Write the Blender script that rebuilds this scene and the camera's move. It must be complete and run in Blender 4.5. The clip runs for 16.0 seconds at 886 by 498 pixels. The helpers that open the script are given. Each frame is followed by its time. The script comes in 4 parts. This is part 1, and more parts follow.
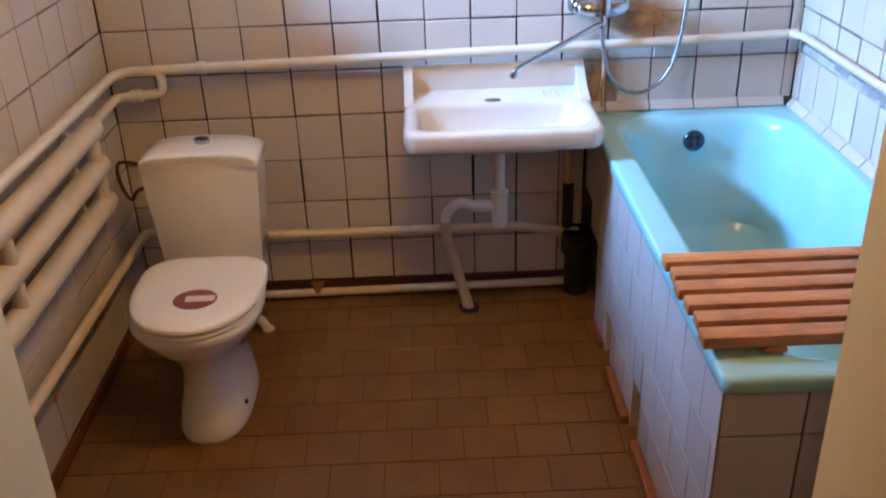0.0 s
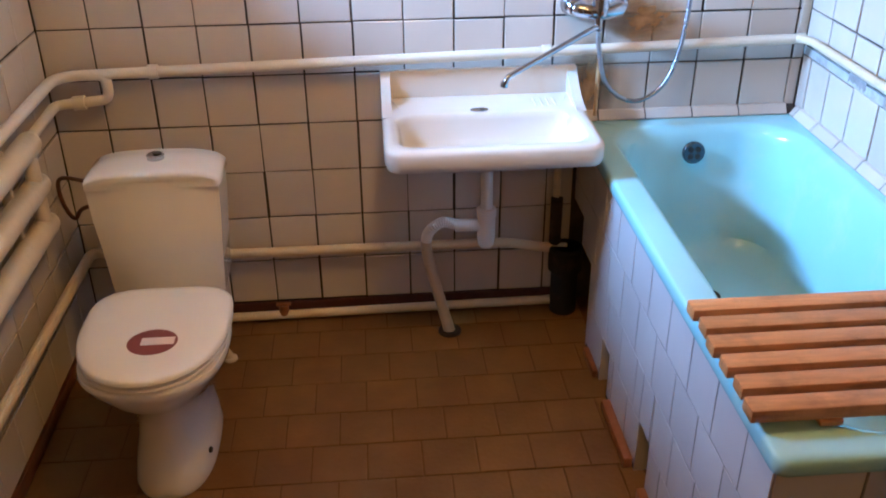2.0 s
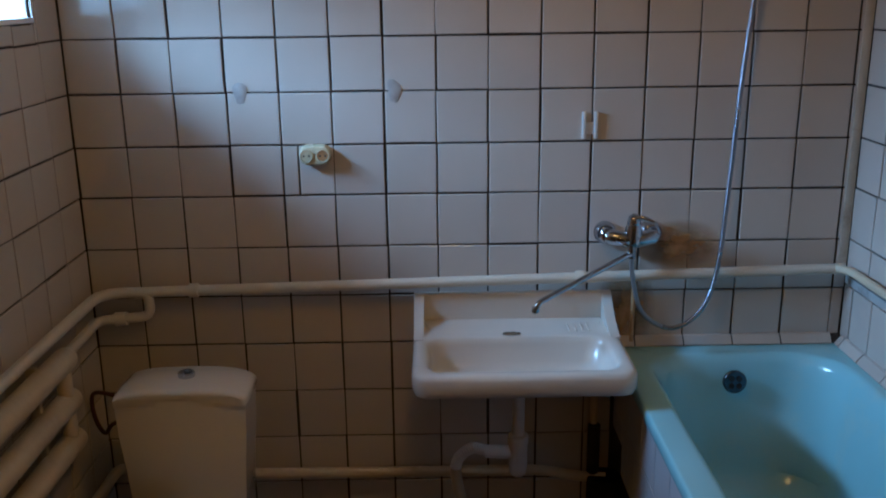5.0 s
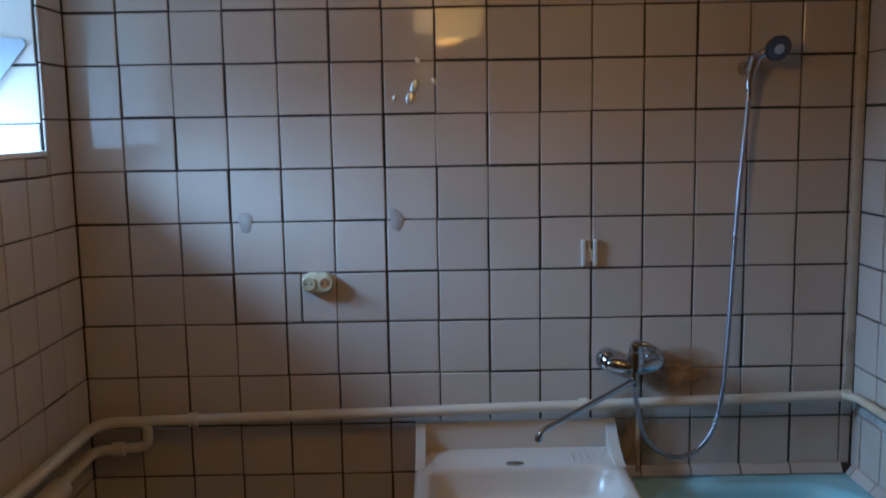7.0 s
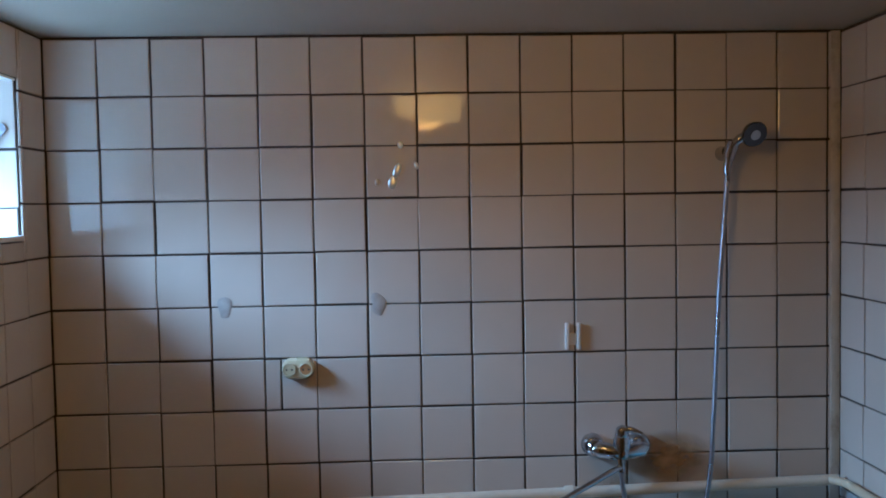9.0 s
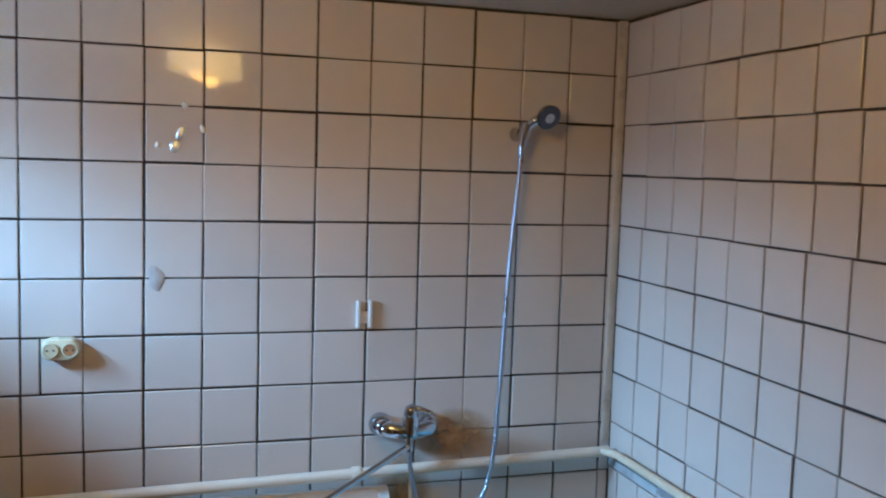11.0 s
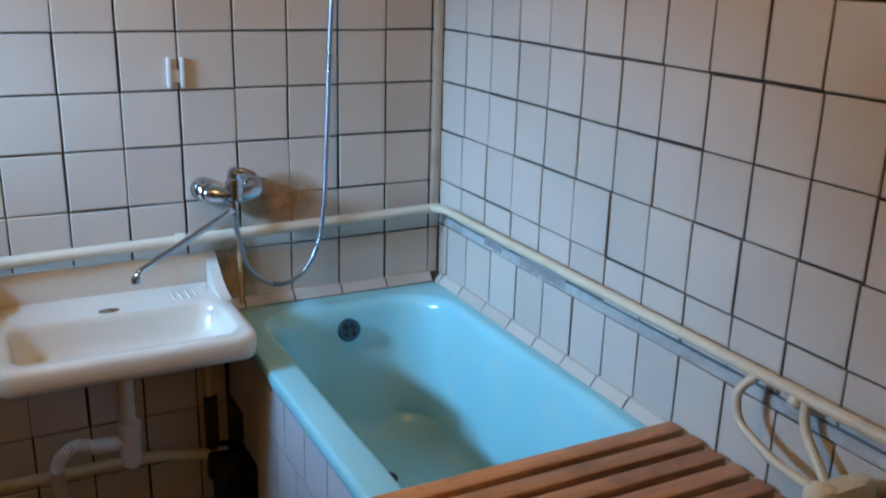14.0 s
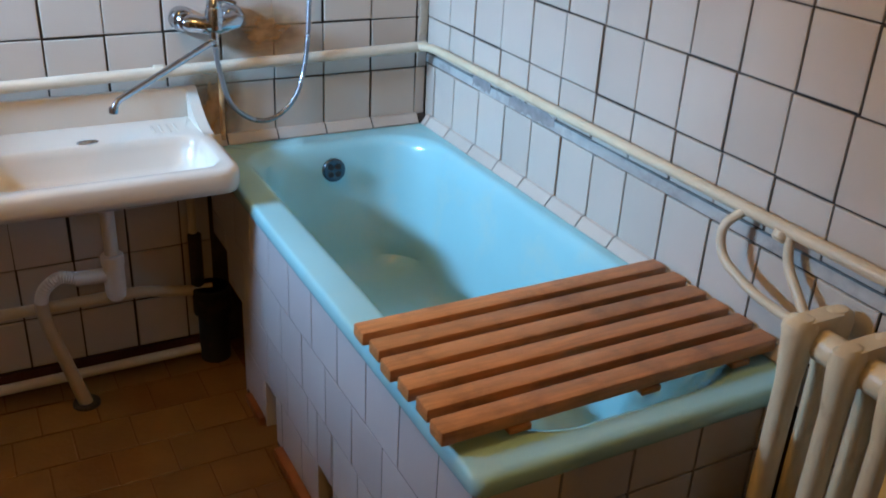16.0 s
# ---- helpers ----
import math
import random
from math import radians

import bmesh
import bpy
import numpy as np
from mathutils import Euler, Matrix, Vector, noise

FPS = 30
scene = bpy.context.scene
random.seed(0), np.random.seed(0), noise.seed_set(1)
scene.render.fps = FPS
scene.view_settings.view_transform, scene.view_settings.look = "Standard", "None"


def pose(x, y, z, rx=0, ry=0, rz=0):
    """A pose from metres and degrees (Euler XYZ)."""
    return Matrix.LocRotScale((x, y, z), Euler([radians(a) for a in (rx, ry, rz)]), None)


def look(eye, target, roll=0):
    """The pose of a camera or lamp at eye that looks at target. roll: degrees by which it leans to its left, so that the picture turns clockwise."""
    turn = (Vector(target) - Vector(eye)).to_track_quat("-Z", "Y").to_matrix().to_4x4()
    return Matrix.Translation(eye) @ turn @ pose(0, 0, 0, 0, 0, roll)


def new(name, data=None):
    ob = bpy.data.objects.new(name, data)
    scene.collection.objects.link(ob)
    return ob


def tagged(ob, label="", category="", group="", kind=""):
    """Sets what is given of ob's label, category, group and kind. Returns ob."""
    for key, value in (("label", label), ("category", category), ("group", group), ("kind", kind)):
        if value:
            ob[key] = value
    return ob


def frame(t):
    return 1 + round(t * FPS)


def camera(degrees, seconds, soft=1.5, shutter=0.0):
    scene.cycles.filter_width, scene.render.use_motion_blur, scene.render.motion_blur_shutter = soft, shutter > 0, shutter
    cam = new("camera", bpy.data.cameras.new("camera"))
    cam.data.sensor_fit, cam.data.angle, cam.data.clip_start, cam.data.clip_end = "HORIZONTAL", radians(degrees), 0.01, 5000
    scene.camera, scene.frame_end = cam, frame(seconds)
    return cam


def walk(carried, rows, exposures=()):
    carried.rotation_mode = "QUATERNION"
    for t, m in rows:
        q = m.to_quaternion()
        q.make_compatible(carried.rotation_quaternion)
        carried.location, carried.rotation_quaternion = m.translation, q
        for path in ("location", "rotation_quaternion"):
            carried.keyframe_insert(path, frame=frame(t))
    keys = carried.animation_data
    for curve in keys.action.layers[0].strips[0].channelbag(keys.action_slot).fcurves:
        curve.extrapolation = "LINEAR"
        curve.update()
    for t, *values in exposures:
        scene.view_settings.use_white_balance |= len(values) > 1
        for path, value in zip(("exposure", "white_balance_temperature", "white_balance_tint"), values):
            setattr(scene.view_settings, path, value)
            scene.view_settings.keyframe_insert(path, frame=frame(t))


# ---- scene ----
cam = camera(51.5, 16.0, soft=1.9, shutter=0.5)
PATH = [
    (0, (1.07, -3.051, 1.714), (1.091, -1.269, 0.806), -2.0),
    (0.5, (1.072, -2.944, 1.694), (1.078, -1.206, 0.705), -2.2),
    (1, (1.048, -2.831, 1.704), (1.127, -1.103, 0.7), -1.9),
    (1.5, (1.0, -2.777, 1.721), (1.116, -1.043, 0.73), -1.6),
    (2, (0.967, -2.738, 1.733), (1.106, -0.991, 0.77), -0.5),
    (2.5, (0.992, -2.713, 1.736), (1.116, -0.948, 0.803), 0.1),
    (3, (1.005, -2.699, 1.746), (1.085, -0.911, 0.854), 0.0),
    (3.5, (1.03, -2.695, 1.75), (1.08, -0.858, 0.96), -0.6),
    (4, (1.053, -2.695, 1.769), (1.076, -0.822, 1.07), -0.9),
    (6.5, (1.068, -2.720, 1.759), (1.083, -0.749, 1.419), -0.73),
    (7, (1.074, -2.719, 1.756), (1.083, -0.737, 1.489), -0.98),
    (7.5, (1.077, -2.721, 1.755), (1.078, -0.732, 1.544), -0.60),
    (8, (1.076, -2.698, 1.756), (1.142, -0.710, 1.544), -0.33),
    (8.2, (1.079, -2.721, 1.752), (1.135, -0.723, 1.663), -0.9),
    (10.3, (0.933, -2.610, 1.802), (1.276, -0.645, 1.655), -0.28),
    (10.5, (0.929, -2.594, 1.805), (1.357, -0.647, 1.643), 0.21),
    (11, (0.950, -2.575, 1.802), (1.546, -0.674, 1.624), 1.72),
    (11.5, (0.971, -2.580, 1.797), (1.630, -0.707, 1.555), 0.54),
    (12, (0.991, -2.591, 1.784), (1.736, -0.756, 1.507), 0.88),
    (12.5, (0.957, -2.562, 1.728), (1.847, -0.806, 1.375), 1.0),
    (13, (0.97, -2.557, 1.708), (1.845, -0.812, 1.273), 1.3),
    (13.5, (0.986, -2.556, 1.695), (1.857, -0.829, 1.188), 1.3),
    (14, (1.012, -2.548, 1.679), (1.9, -0.859, 1.079), 1.6),
    (14.5, (1.02, -2.548, 1.659), (1.918, -0.898, 0.971), 2.2),
    (15, (1.026, -2.545, 1.635), (1.909, -0.923, 0.867), 2.9),
    (15.5, (1.026, -2.541, 1.621), (1.901, -0.951, 0.781), 3.3),
    (16, (1.019, -2.545, 1.608), (1.891, -0.972, 0.733), 3.1),
]
walk(cam, [(t, look(eye, target, roll)) for t, eye, target, roll in PATH],
     exposures=[(0.0, 0.40, 4700, 15), (0.8, 0.60, 4700, 15), (2.0, 0.42, 4760, 14), (3.0, -0.40, 4680, 9), (4.0, -1.17, 4640, 6), (6.5, -1.80, 4960, 9), (8.2, -1.77, 4960, 9), (10.3, -0.92, 4780, 6), (12.5, -0.48, 4650, 1), (14.0, -0.55, 4850, 2), (16.0, -0.30, 5250, 6)])
SKY, SUN, SUN_ANGLE, SUN_WAY = 0.09, 3.2, 14, (0.72, 0.22, -0.62)
WINDOW, WINDOW_DIP, WINDOW_SPREAD = 74.0, 1.04, 88
HALL, BULB, LAMP_GLOW = 14.0, 27.0, 14.0

# ---- light ----
world = bpy.data.worlds.new("sky")
world.use_nodes = True
scene.world = world
wn = world.node_tree
sky = wn.nodes.new("ShaderNodeTexSky")
sky.sky_type, sky.sun_disc = "NISHITA", False
sky.sun_elevation, sky.sun_rotation = radians(41), radians(-78)
wn.links.new(sky.outputs[0], wn.nodes["Background"].inputs[0])
wn.nodes["Background"].inputs[1].default_value = SKY


def lamp(name, kind, m, energy, color, **kw):
    d = bpy.data.lights.new(name, kind)
    d.energy, d.color = energy, color
    for k, v in kw.items():
        setattr(d, k, v)
    o = new(name, d)
    o.matrix_world = m
    return o


sun = lamp("sun", "SUN", look((0, 0, 0), SUN_WAY), SUN, (0.86, 0.93, 1.0), angle=radians(SUN_ANGLE))
window_light = lamp("window_light", "AREA", look((-0.49, -0.515, 1.985), (0.51, -0.37, 1.985 - WINDOW_DIP)), WINDOW, (0.52, 0.77, 1.0), shape="RECTANGLE", size=0.66, size_y=0.30, spread=radians(WINDOW_SPREAD))
# unseen warm lamp, assumed in the hall to fill the lower walls
hall_fill_light = lamp("hall_fill_light", "POINT", Matrix.Translation((1.0, -3.25, 2.12)), HALL, (1.0, 0.43, 0.07), shadow_soft_size=0.03)
ceiling_bulb = lamp("ceiling_bulb", "POINT", Matrix.Translation((1.115, -1.2, 2.185)), BULB, (1.0, 0.44, 0.075), shadow_soft_size=0.09)


# ---- materials ----
def material(name, color, rough=0.5, metal=0.0, var=0.08, scale=6.0, bump=0.0, bump_scale=60.0, dirt=None, dirt_scale=3.0, dirt_lo=0.5, dirt_hi=0.75,
             island=0.0, coat=0.0, stretch=(1, 1, 1), rough_var=0.1):
    """A surface with a base colour, broad variation, optional patches of dirt, grain and a random tint per piece."""
    m = bpy.data.materials.new(name)
    m.use_nodes = True
    t = m.node_tree
    n, l = t.nodes, t.links
    b = n["Principled BSDF"]
    b.inputs["Metallic"].default_value = metal
    b.inputs["Coat Weight"].default_value = coat
    b.inputs["Coat Roughness"].default_value = 0.06
    geo = n.new("ShaderNodeNewGeometry")
    mp = n.new("ShaderNodeMapping")
    mp.inputs["Scale"].default_value = stretch
    l.new(geo.outputs["Position"], mp.inputs["Vector"])
    no = n.new("ShaderNodeTexNoise")
    no.inputs["Scale"].default_value, no.inputs["Detail"].default_value = scale, 6
    l.new(mp.outputs[0], no.inputs["Vector"])
    hsv = n.new("ShaderNodeHueSaturation")
    hsv.inputs["Color"].default_value = (*color, 1)
    mr = n.new("ShaderNodeMapRange")
    mr.inputs["From Min"].default_value, mr.inputs["From Max"].default_value = 0.25, 0.75
    mr.inputs["To Min"].default_value, mr.inputs["To Max"].default_value = 1 - var, 1 + var
    l.new(no.outputs["Fac"], mr.inputs["Value"])
    val = mr.outputs[0]
    if island:
        oi = n.new("ShaderNodeObjectInfo")
        m2 = n.new("ShaderNodeMapRange")
        m2.inputs["To Min"].default_value, m2.inputs["To Max"].default_value = 1 - island, 1 + island
        l.new(oi.outputs["Random"], m2.inputs["Value"])
        mul = n.new("ShaderNodeMath")
        mul.operation = "MULTIPLY"
        l.new(val, mul.inputs[0]), l.new(m2.outputs[0], mul.inputs[1])
        val = mul.outputs[0]
    l.new(val, hsv.inputs["Value"])
    col = hsv.outputs[0]
    rsrc = n.new("ShaderNodeMapRange")
    rsrc.inputs["To Min"].default_value, rsrc.inputs["To Max"].default_value = max(0.02, rough - rough_var), min(1, rough + rough_var)
    l.new(no.outputs["Fac"], rsrc.inputs["Value"])
    rr = rsrc.outputs[0]
    if dirt:
        dn = n.new("ShaderNodeTexNoise")
        dn.inputs["Scale"].default_value, dn.inputs["Detail"].default_value, dn.inputs["Roughness"].default_value = dirt_scale, 9, 0.65
        l.new(geo.outputs["Position"], dn.inputs["Vector"])
        dr = n.new("ShaderNodeMapRange")
        dr.inputs["From Min"].default_value, dr.inputs["From Max"].default_value = dirt_lo, dirt_hi
        l.new(dn.outputs["Fac"], dr.inputs["Value"])
        mx = n.new("ShaderNodeMixRGB")
        mx.inputs["Color2"].default_value = (*dirt, 1)
        l.new(dr.outputs[0], mx.inputs["Fac"]), l.new(col, mx.inputs["Color1"])
        col = mx.outputs[0]
    l.new(col, b.inputs["Base Color"])
    l.new(rr, b.inputs["Roughness"])
    if bump:
        bn = n.new("ShaderNodeTexNoise")
        bn.inputs["Scale"].default_value, bn.inputs["Detail"].default_value = bump_scale, 4
        l.new(mp.outputs[0], bn.inputs["Vector"])
        bp = n.new("ShaderNodeBump")
        bp.inputs["Strength"].default_value, bp.inputs["Distance"].default_value = bump, 0.004
        l.new(bn.outputs["Fac"], bp.inputs["Height"])
        l.new(bp.outputs[0], b.inputs["Normal"])
    return m


def glow(name, color, strength):
    m = bpy.data.materials.new(name)
    m.use_nodes = True
    b = m.node_tree.nodes["Principled BSDF"]
    b.inputs["Base Color"].default_value = (0.9, 0.85, 0.75, 1)
    b.inputs["Emission Color"].default_value = (*color, 1)
    b.inputs["Emission Strength"].default_value = strength
    return m


# base darker and creamier than white glaze, so shade comes out deeper and warmer
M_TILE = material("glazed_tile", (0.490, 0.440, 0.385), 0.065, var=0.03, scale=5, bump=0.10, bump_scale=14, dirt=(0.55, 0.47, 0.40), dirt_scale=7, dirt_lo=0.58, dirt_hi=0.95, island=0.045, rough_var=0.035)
M_APRON = material("apron_tile", (0.459, 0.443, 0.459), 0.22, var=0.03, scale=5, bump=0.03, bump_scale=12, island=0.05)
M_GROUT = material("dark_grout", (0.026, 0.020, 0.018), 0.9, var=0.4, scale=18, bump=0.4, bump_scale=90, dirt=(0.075, 0.055, 0.042), dirt_scale=5)
# the unseen plaster walls get a dark base to bounce little light back
M_PLASTER = material("plaster", (0.20, 0.17, 0.13), 0.85, var=0.06, scale=4, bump=0.3, bump_scale=80)
M_CEILING = material("ceiling_paint", (0.46, 0.41, 0.33), 0.55, var=0.06, scale=3, bump=0.15, bump_scale=40)
M_SKIRT = material("brown_oil_paint", (0.060, 0.016, 0.009), 0.38, var=0.25, scale=12, bump=0.35, bump_scale=45, dirt=(0.05, 0.015, 0.01), dirt_scale=8)
# brighter copy of the skirting paint, with the light on the left wall in its colour
M_SKIRT_LIT = material("lit_brown_oil_paint", (0.13, 0.040, 0.012), 0.4, var=0.25, scale=12, bump=0.35, bump_scale=45, dirt=(0.06, 0.018, 0.01), dirt_scale=8)
M_FLOOR = material("clay_floor_tile", (0.146, 0.070, 0.014), 0.55, var=0.16, scale=9, bump=0.25, bump_scale=70, dirt=(0.10, 0.036, 0.006), dirt_scale=3.2, dirt_lo=0.45, dirt_hi=0.85, island=0.10)
M_MORTAR = material("black_mortar", (0.016, 0.012, 0.010), 0.95, var=0.3, scale=20, bump=0.3)
# worn brown paint, its base brightened to look lit at the kerb
M_KERB = material("worn_lit_kerb_paint", (0.20, 0.066, 0.013), 0.45, var=0.3, scale=14, bump=0.4, bump_scale=40, dirt=(0.11, 0.035, 0.012), dirt_scale=9)
M_FGROUT = material("floor_joint", (0.098, 0.037, 0.005), 0.9, var=0.3, scale=20, bump=0.3)
for _m in (M_FLOOR, M_FGROUT):
    _m.node_tree.nodes["Principled BSDF"].inputs["Specular IOR Level"].default_value = 0.25
M_CERAMIC = material("white_ceramic", (0.688, 0.662, 0.619), 0.08, var=0.02, scale=4, coat=0.4, rough_var=0.04)
M_LID = material("seat_plastic", (0.705, 0.671, 0.619), 0.22, var=0.02, scale=4)
# the cream tint of the base includes warm bounced light on the sink
M_SINK = material("old_sink_enamel", (0.600, 0.560, 0.495), 0.24, var=0.03, scale=7, dirt=(0.55, 0.45, 0.33), dirt_scale=10, dirt_lo=0.6, dirt_hi=0.95, coat=0.1, rough_var=0.05)
M_TUB = material("blue_enamel", (0.315, 0.561, 0.612), 0.16, var=0.04, scale=5, bump=0.05, bump_scale=30, dirt=(0.48, 0.58, 0.50), dirt_scale=4, dirt_lo=0.52, dirt_hi=0.95, coat=0.3, rough_var=0.06)
M_WOOD = material("varnished_pine", (0.42, 0.180, 0.058), 0.38, var=0.30, scale=9, bump=0.25, bump_scale=50, stretch=(1.2, 14, 14), dirt=(0.13, 0.055, 0.024), dirt_scale=11, dirt_lo=0.50, dirt_hi=0.78, island=0.16)
M_PIPE = material("cream_pipe_paint", (0.561, 0.459, 0.289), 0.33, var=0.07, scale=14, bump=0.35, bump_scale=35, dirt=(0.33, 0.22, 0.12), dirt_scale=12, dirt_lo=0.62, dirt_hi=0.85)
# this paint and the next are tinted creamier for the warm shade at the left
M_PIPE_W = material("white_pipe_paint", (0.58, 0.525, 0.425), 0.33, var=0.06, scale=14, bump=0.35, bump_scale=35, dirt=(0.45, 0.33, 0.22), dirt_scale=11, dirt_lo=0.64, dirt_hi=0.88)
M_RADP = material("pale_cream_paint", (0.56, 0.475, 0.335), 0.40, var=0.09, scale=12, bump=0.4, bump_scale=35, dirt=(0.36, 0.26, 0.16), dirt_scale=9, dirt_lo=0.6, dirt_hi=0.85)
M_RAD = material("cream_radiator_paint", (0.64, 0.55, 0.38), 0.36, var=0.08, scale=16, bump=0.5, bump_scale=40, dirt=(0.30, 0.19, 0.10), dirt_scale=10, dirt_lo=0.62, dirt_hi=0.85)
# dark base paints in the dim room that the chrome spray head reflects
M_DARKCHROME = material("dark_chrome", (0.10, 0.11, 0.13), 0.2, metal=1.0, var=0.1)
M_CHROME = material("chrome", (0.50, 0.53, 0.59), 0.07, metal=1.0, var=0.02, rough_var=0.03)
M_HOSE = material("metal_hose", (0.34, 0.36, 0.40), 0.28, metal=1.0, var=0.05, bump=0.4, bump_scale=220)
M_WHITE_PL = material("white_plastic", (0.624, 0.616, 0.592), 0.35, var=0.03)
M_GREY_PL = material("beige_plastic_pipe", (0.42, 0.35, 0.25), 0.45, var=0.05, bump=0.2)
M_BLACK = material("black_rubber", (0.012, 0.011, 0.010), 0.6, var=0.3, scale=20)
# iron darkened to near black, with the shade under the sink in its base
M_SHADED_IRON = material("cast_iron", (0.008, 0.007, 0.006), 0.85, var=0.3, scale=20, bump=0.4, dirt=(0.06, 0.03, 0.015), dirt_scale=9)
M_SOCKET = material("ivory_bakelite", (0.510, 0.459, 0.306), 0.28, var=0.04)
M_STICKER = material("maroon_sticker", (0.17, 0.035, 0.025), 0.35, var=0.05)
M_STICKER_W = material("sticker_print", (0.66, 0.55, 0.50), 0.4, var=0.05)
M_JAMB = material("yellow_oil_paint", (0.70, 0.64, 0.42), 0.35, var=0.05, scale=5, bump=0.2, bump_scale=30)
M_DOORW = material("pale_door_paint", (0.66, 0.70, 0.66), 0.4, var=0.05, bump=0.2)
M_WINFRAME = material("white_window_paint", (0.78, 0.78, 0.76), 0.4, var=0.04, bump=0.2)
M_GREYMETAL = material("grey_painted_steel", (0.26, 0.28, 0.31), 0.5, var=0.08)
M_SMEAR = material("old_glue", (0.25, 0.23, 0.225), 0.6, var=0.25, scale=40)
M_SEAM = material("grey_mortar", (0.38, 0.37, 0.355), 0.85, var=0.25, scale=14, bump=0.5, bump_scale=50, dirt=(0.16, 0.15, 0.145), dirt_scale=16, dirt_lo=0.5, dirt_hi=0.8)
M_BEAD = material("cream_filler", (0.52, 0.48, 0.40), 0.6, var=0.15, scale=12, bump=0.4, bump_scale=40, dirt=(0.25, 0.18, 0.11), dirt_scale=9)
# bright metal for the glints added on the back wall
M_GLINT = material("glint_metal", (0.86, 0.90, 0.92), 0.33, metal=1.0, var=0.05, bump=0.3, bump_scale=90)
M_RUSTY = material("rusty_cream_paint", (0.46, 0.32, 0.16), 0.6, var=0.2, scale=20, bump=0.4, bump_scale=60, dirt=(0.22, 0.10, 0.035), dirt_scale=14, dirt_lo=0.4, dirt_hi=0.7)
M_GLUE = material("faded_glue", (0.35, 0.325, 0.30), 0.5, var=0.2, scale=40)
M_RUST = material("rust_shade", (0.30, 0.15, 0.05), 0.8, var=0.3, scale=30)
M_LAMP = glow("warm_lamp_glass", (1.0, 0.55, 0.12), LAMP_GLOW)
# frost is added so the pane looks bright with the lamp behind it
M_GLASS = bpy.data.materials.new("frosted_window_glass")
M_GLASS.use_nodes = True
_g = M_GLASS.node_tree.nodes["Principled BSDF"]
_g.inputs["Transmission Weight"].default_value, _g.inputs["Roughness"].default_value, _g.inputs["IOR"].default_value = 1.0, 0.45, 1.45


# ---- mesh helpers ----
def thing(name, label, category, at=(0, 0, 0), group="", kind=""):
    e = new(name)
    e.empty_display_size = 0.1
    e.location = at
    return tagged(e, label, category, group, kind)


def part(name, bm, mat, parent, label="", smooth=True, angle=40):
    """One mesh in world coordinates under a thing or a part, which both keep the identity turn."""
    me = bpy.data.meshes.new(name)
    bmesh.ops.recalc_face_normals(bm, faces=bm.faces)
    bm.to_mesh(me)
    bm.free()
    me.materials.append(mat)
    if smooth:
        me.polygons.foreach_set("use_smooth", [True] * len(me.polygons))
        me.set_sharp_from_angle(angle=radians(angle))
    o = new(name, me)
    off, p = Vector((0, 0, 0)), parent
    while p is not None:
        off += p.location
        p = p.parent
    me.transform(Matrix.Translation(-off))
    o.parent = parent
    if label:
        o["label"] = label
    return o


def solid(name, bm, mat, label="", category="", kind="structure", group="", smooth=True):
    """A whole top-level thing of one mesh, in world coordinates."""
    me = bpy.data.meshes.new(name)
    bmesh.ops.recalc_face_normals(bm, faces=bm.faces)
    bm.to_mesh(me)
    bm.free()
    me.materials.append(mat)
    if smooth:
        me.polygons.foreach_set("use_smooth", [True] * len(me.polygons))
        me.set_sharp_from_angle(angle=radians(40))
    return tagged(new(name, me), label, category, group, kind)


def box(x0, x1, y0, y1, z0, z1, bevel=0.0, seg=2, bm=None):
    own = bm is None
    b = bmesh.new()
    bmesh.ops.create_cube(b, size=1)
    for v in b.verts:
        v.co = ((x0 + x1) / 2 + v.co.x * (x1 - x0), (y0 + y1) / 2 + v.co.y * (y1 - y0), (z0 + z1) / 2 + v.co.z * (z1 - z0))
    if bevel:
        bmesh.ops.bevel(b, geom=list(b.edges), offset=bevel, segments=seg, profile=0.5, affect="EDGES")
    return b if own else merge(bm, b)


def merge(a, b):
    me = bpy.data.meshes.new("tmp")
    b.to_mesh(me)
    b.free()
    a.from_mesh(me)
    bpy.data.meshes.remove(me)
    return a


def loft(rings, cap0=True, cap1=True, bm=None):
    b = bm or bmesh.new()
    rows = [[b.verts.new(p) for p in r] for r in rings]
    n = len(rows[0])
    for a, c in zip(rows, rows[1:]):
        for i in range(n):
            b.faces.new((a[i], a[(i + 1) % n], c[(i + 1) % n], c[i]))
    if cap0:
        b.faces.new(rows[0][::-1])
    if cap1:
        b.faces.new(rows[-1])
    return b


def rring(x0, x1, y0, y1, r, z, n=8):
    """A rounded rectangle; r may be one radius or four (x1y1, x0y1, x0y0, x1y0)."""
    rs = r if isinstance(r, tuple) else (r,) * 4
    out = []
    for (sx, sy), q, a0 in zip(((1, 1), (-1, 1), (-1, -1), (1, -1)), rs, (0, 90, 180, 270)):
        cx, cy = (x1 - q if sx > 0 else x0 + q), (y1 - q if sy > 0 else y0 + q)
        for i in range(n + 1):
            a = radians(a0 + 90 * i / n)
            out.append((cx + q * math.cos(a), cy + q * math.sin(a), z))
    return out


def oval(cx, cy, rx, ry, z, n=40, power=2.0):
    out = []
    for i in range(n):
        a = 2 * math.pi * i / n
        c, s = math.cos(a), math.sin(a)
        out.append((cx + rx * math.copysign(abs(c) ** (2 / power), c), cy + ry * math.copysign(abs(s) ** (2 / power), s), z))
    return out


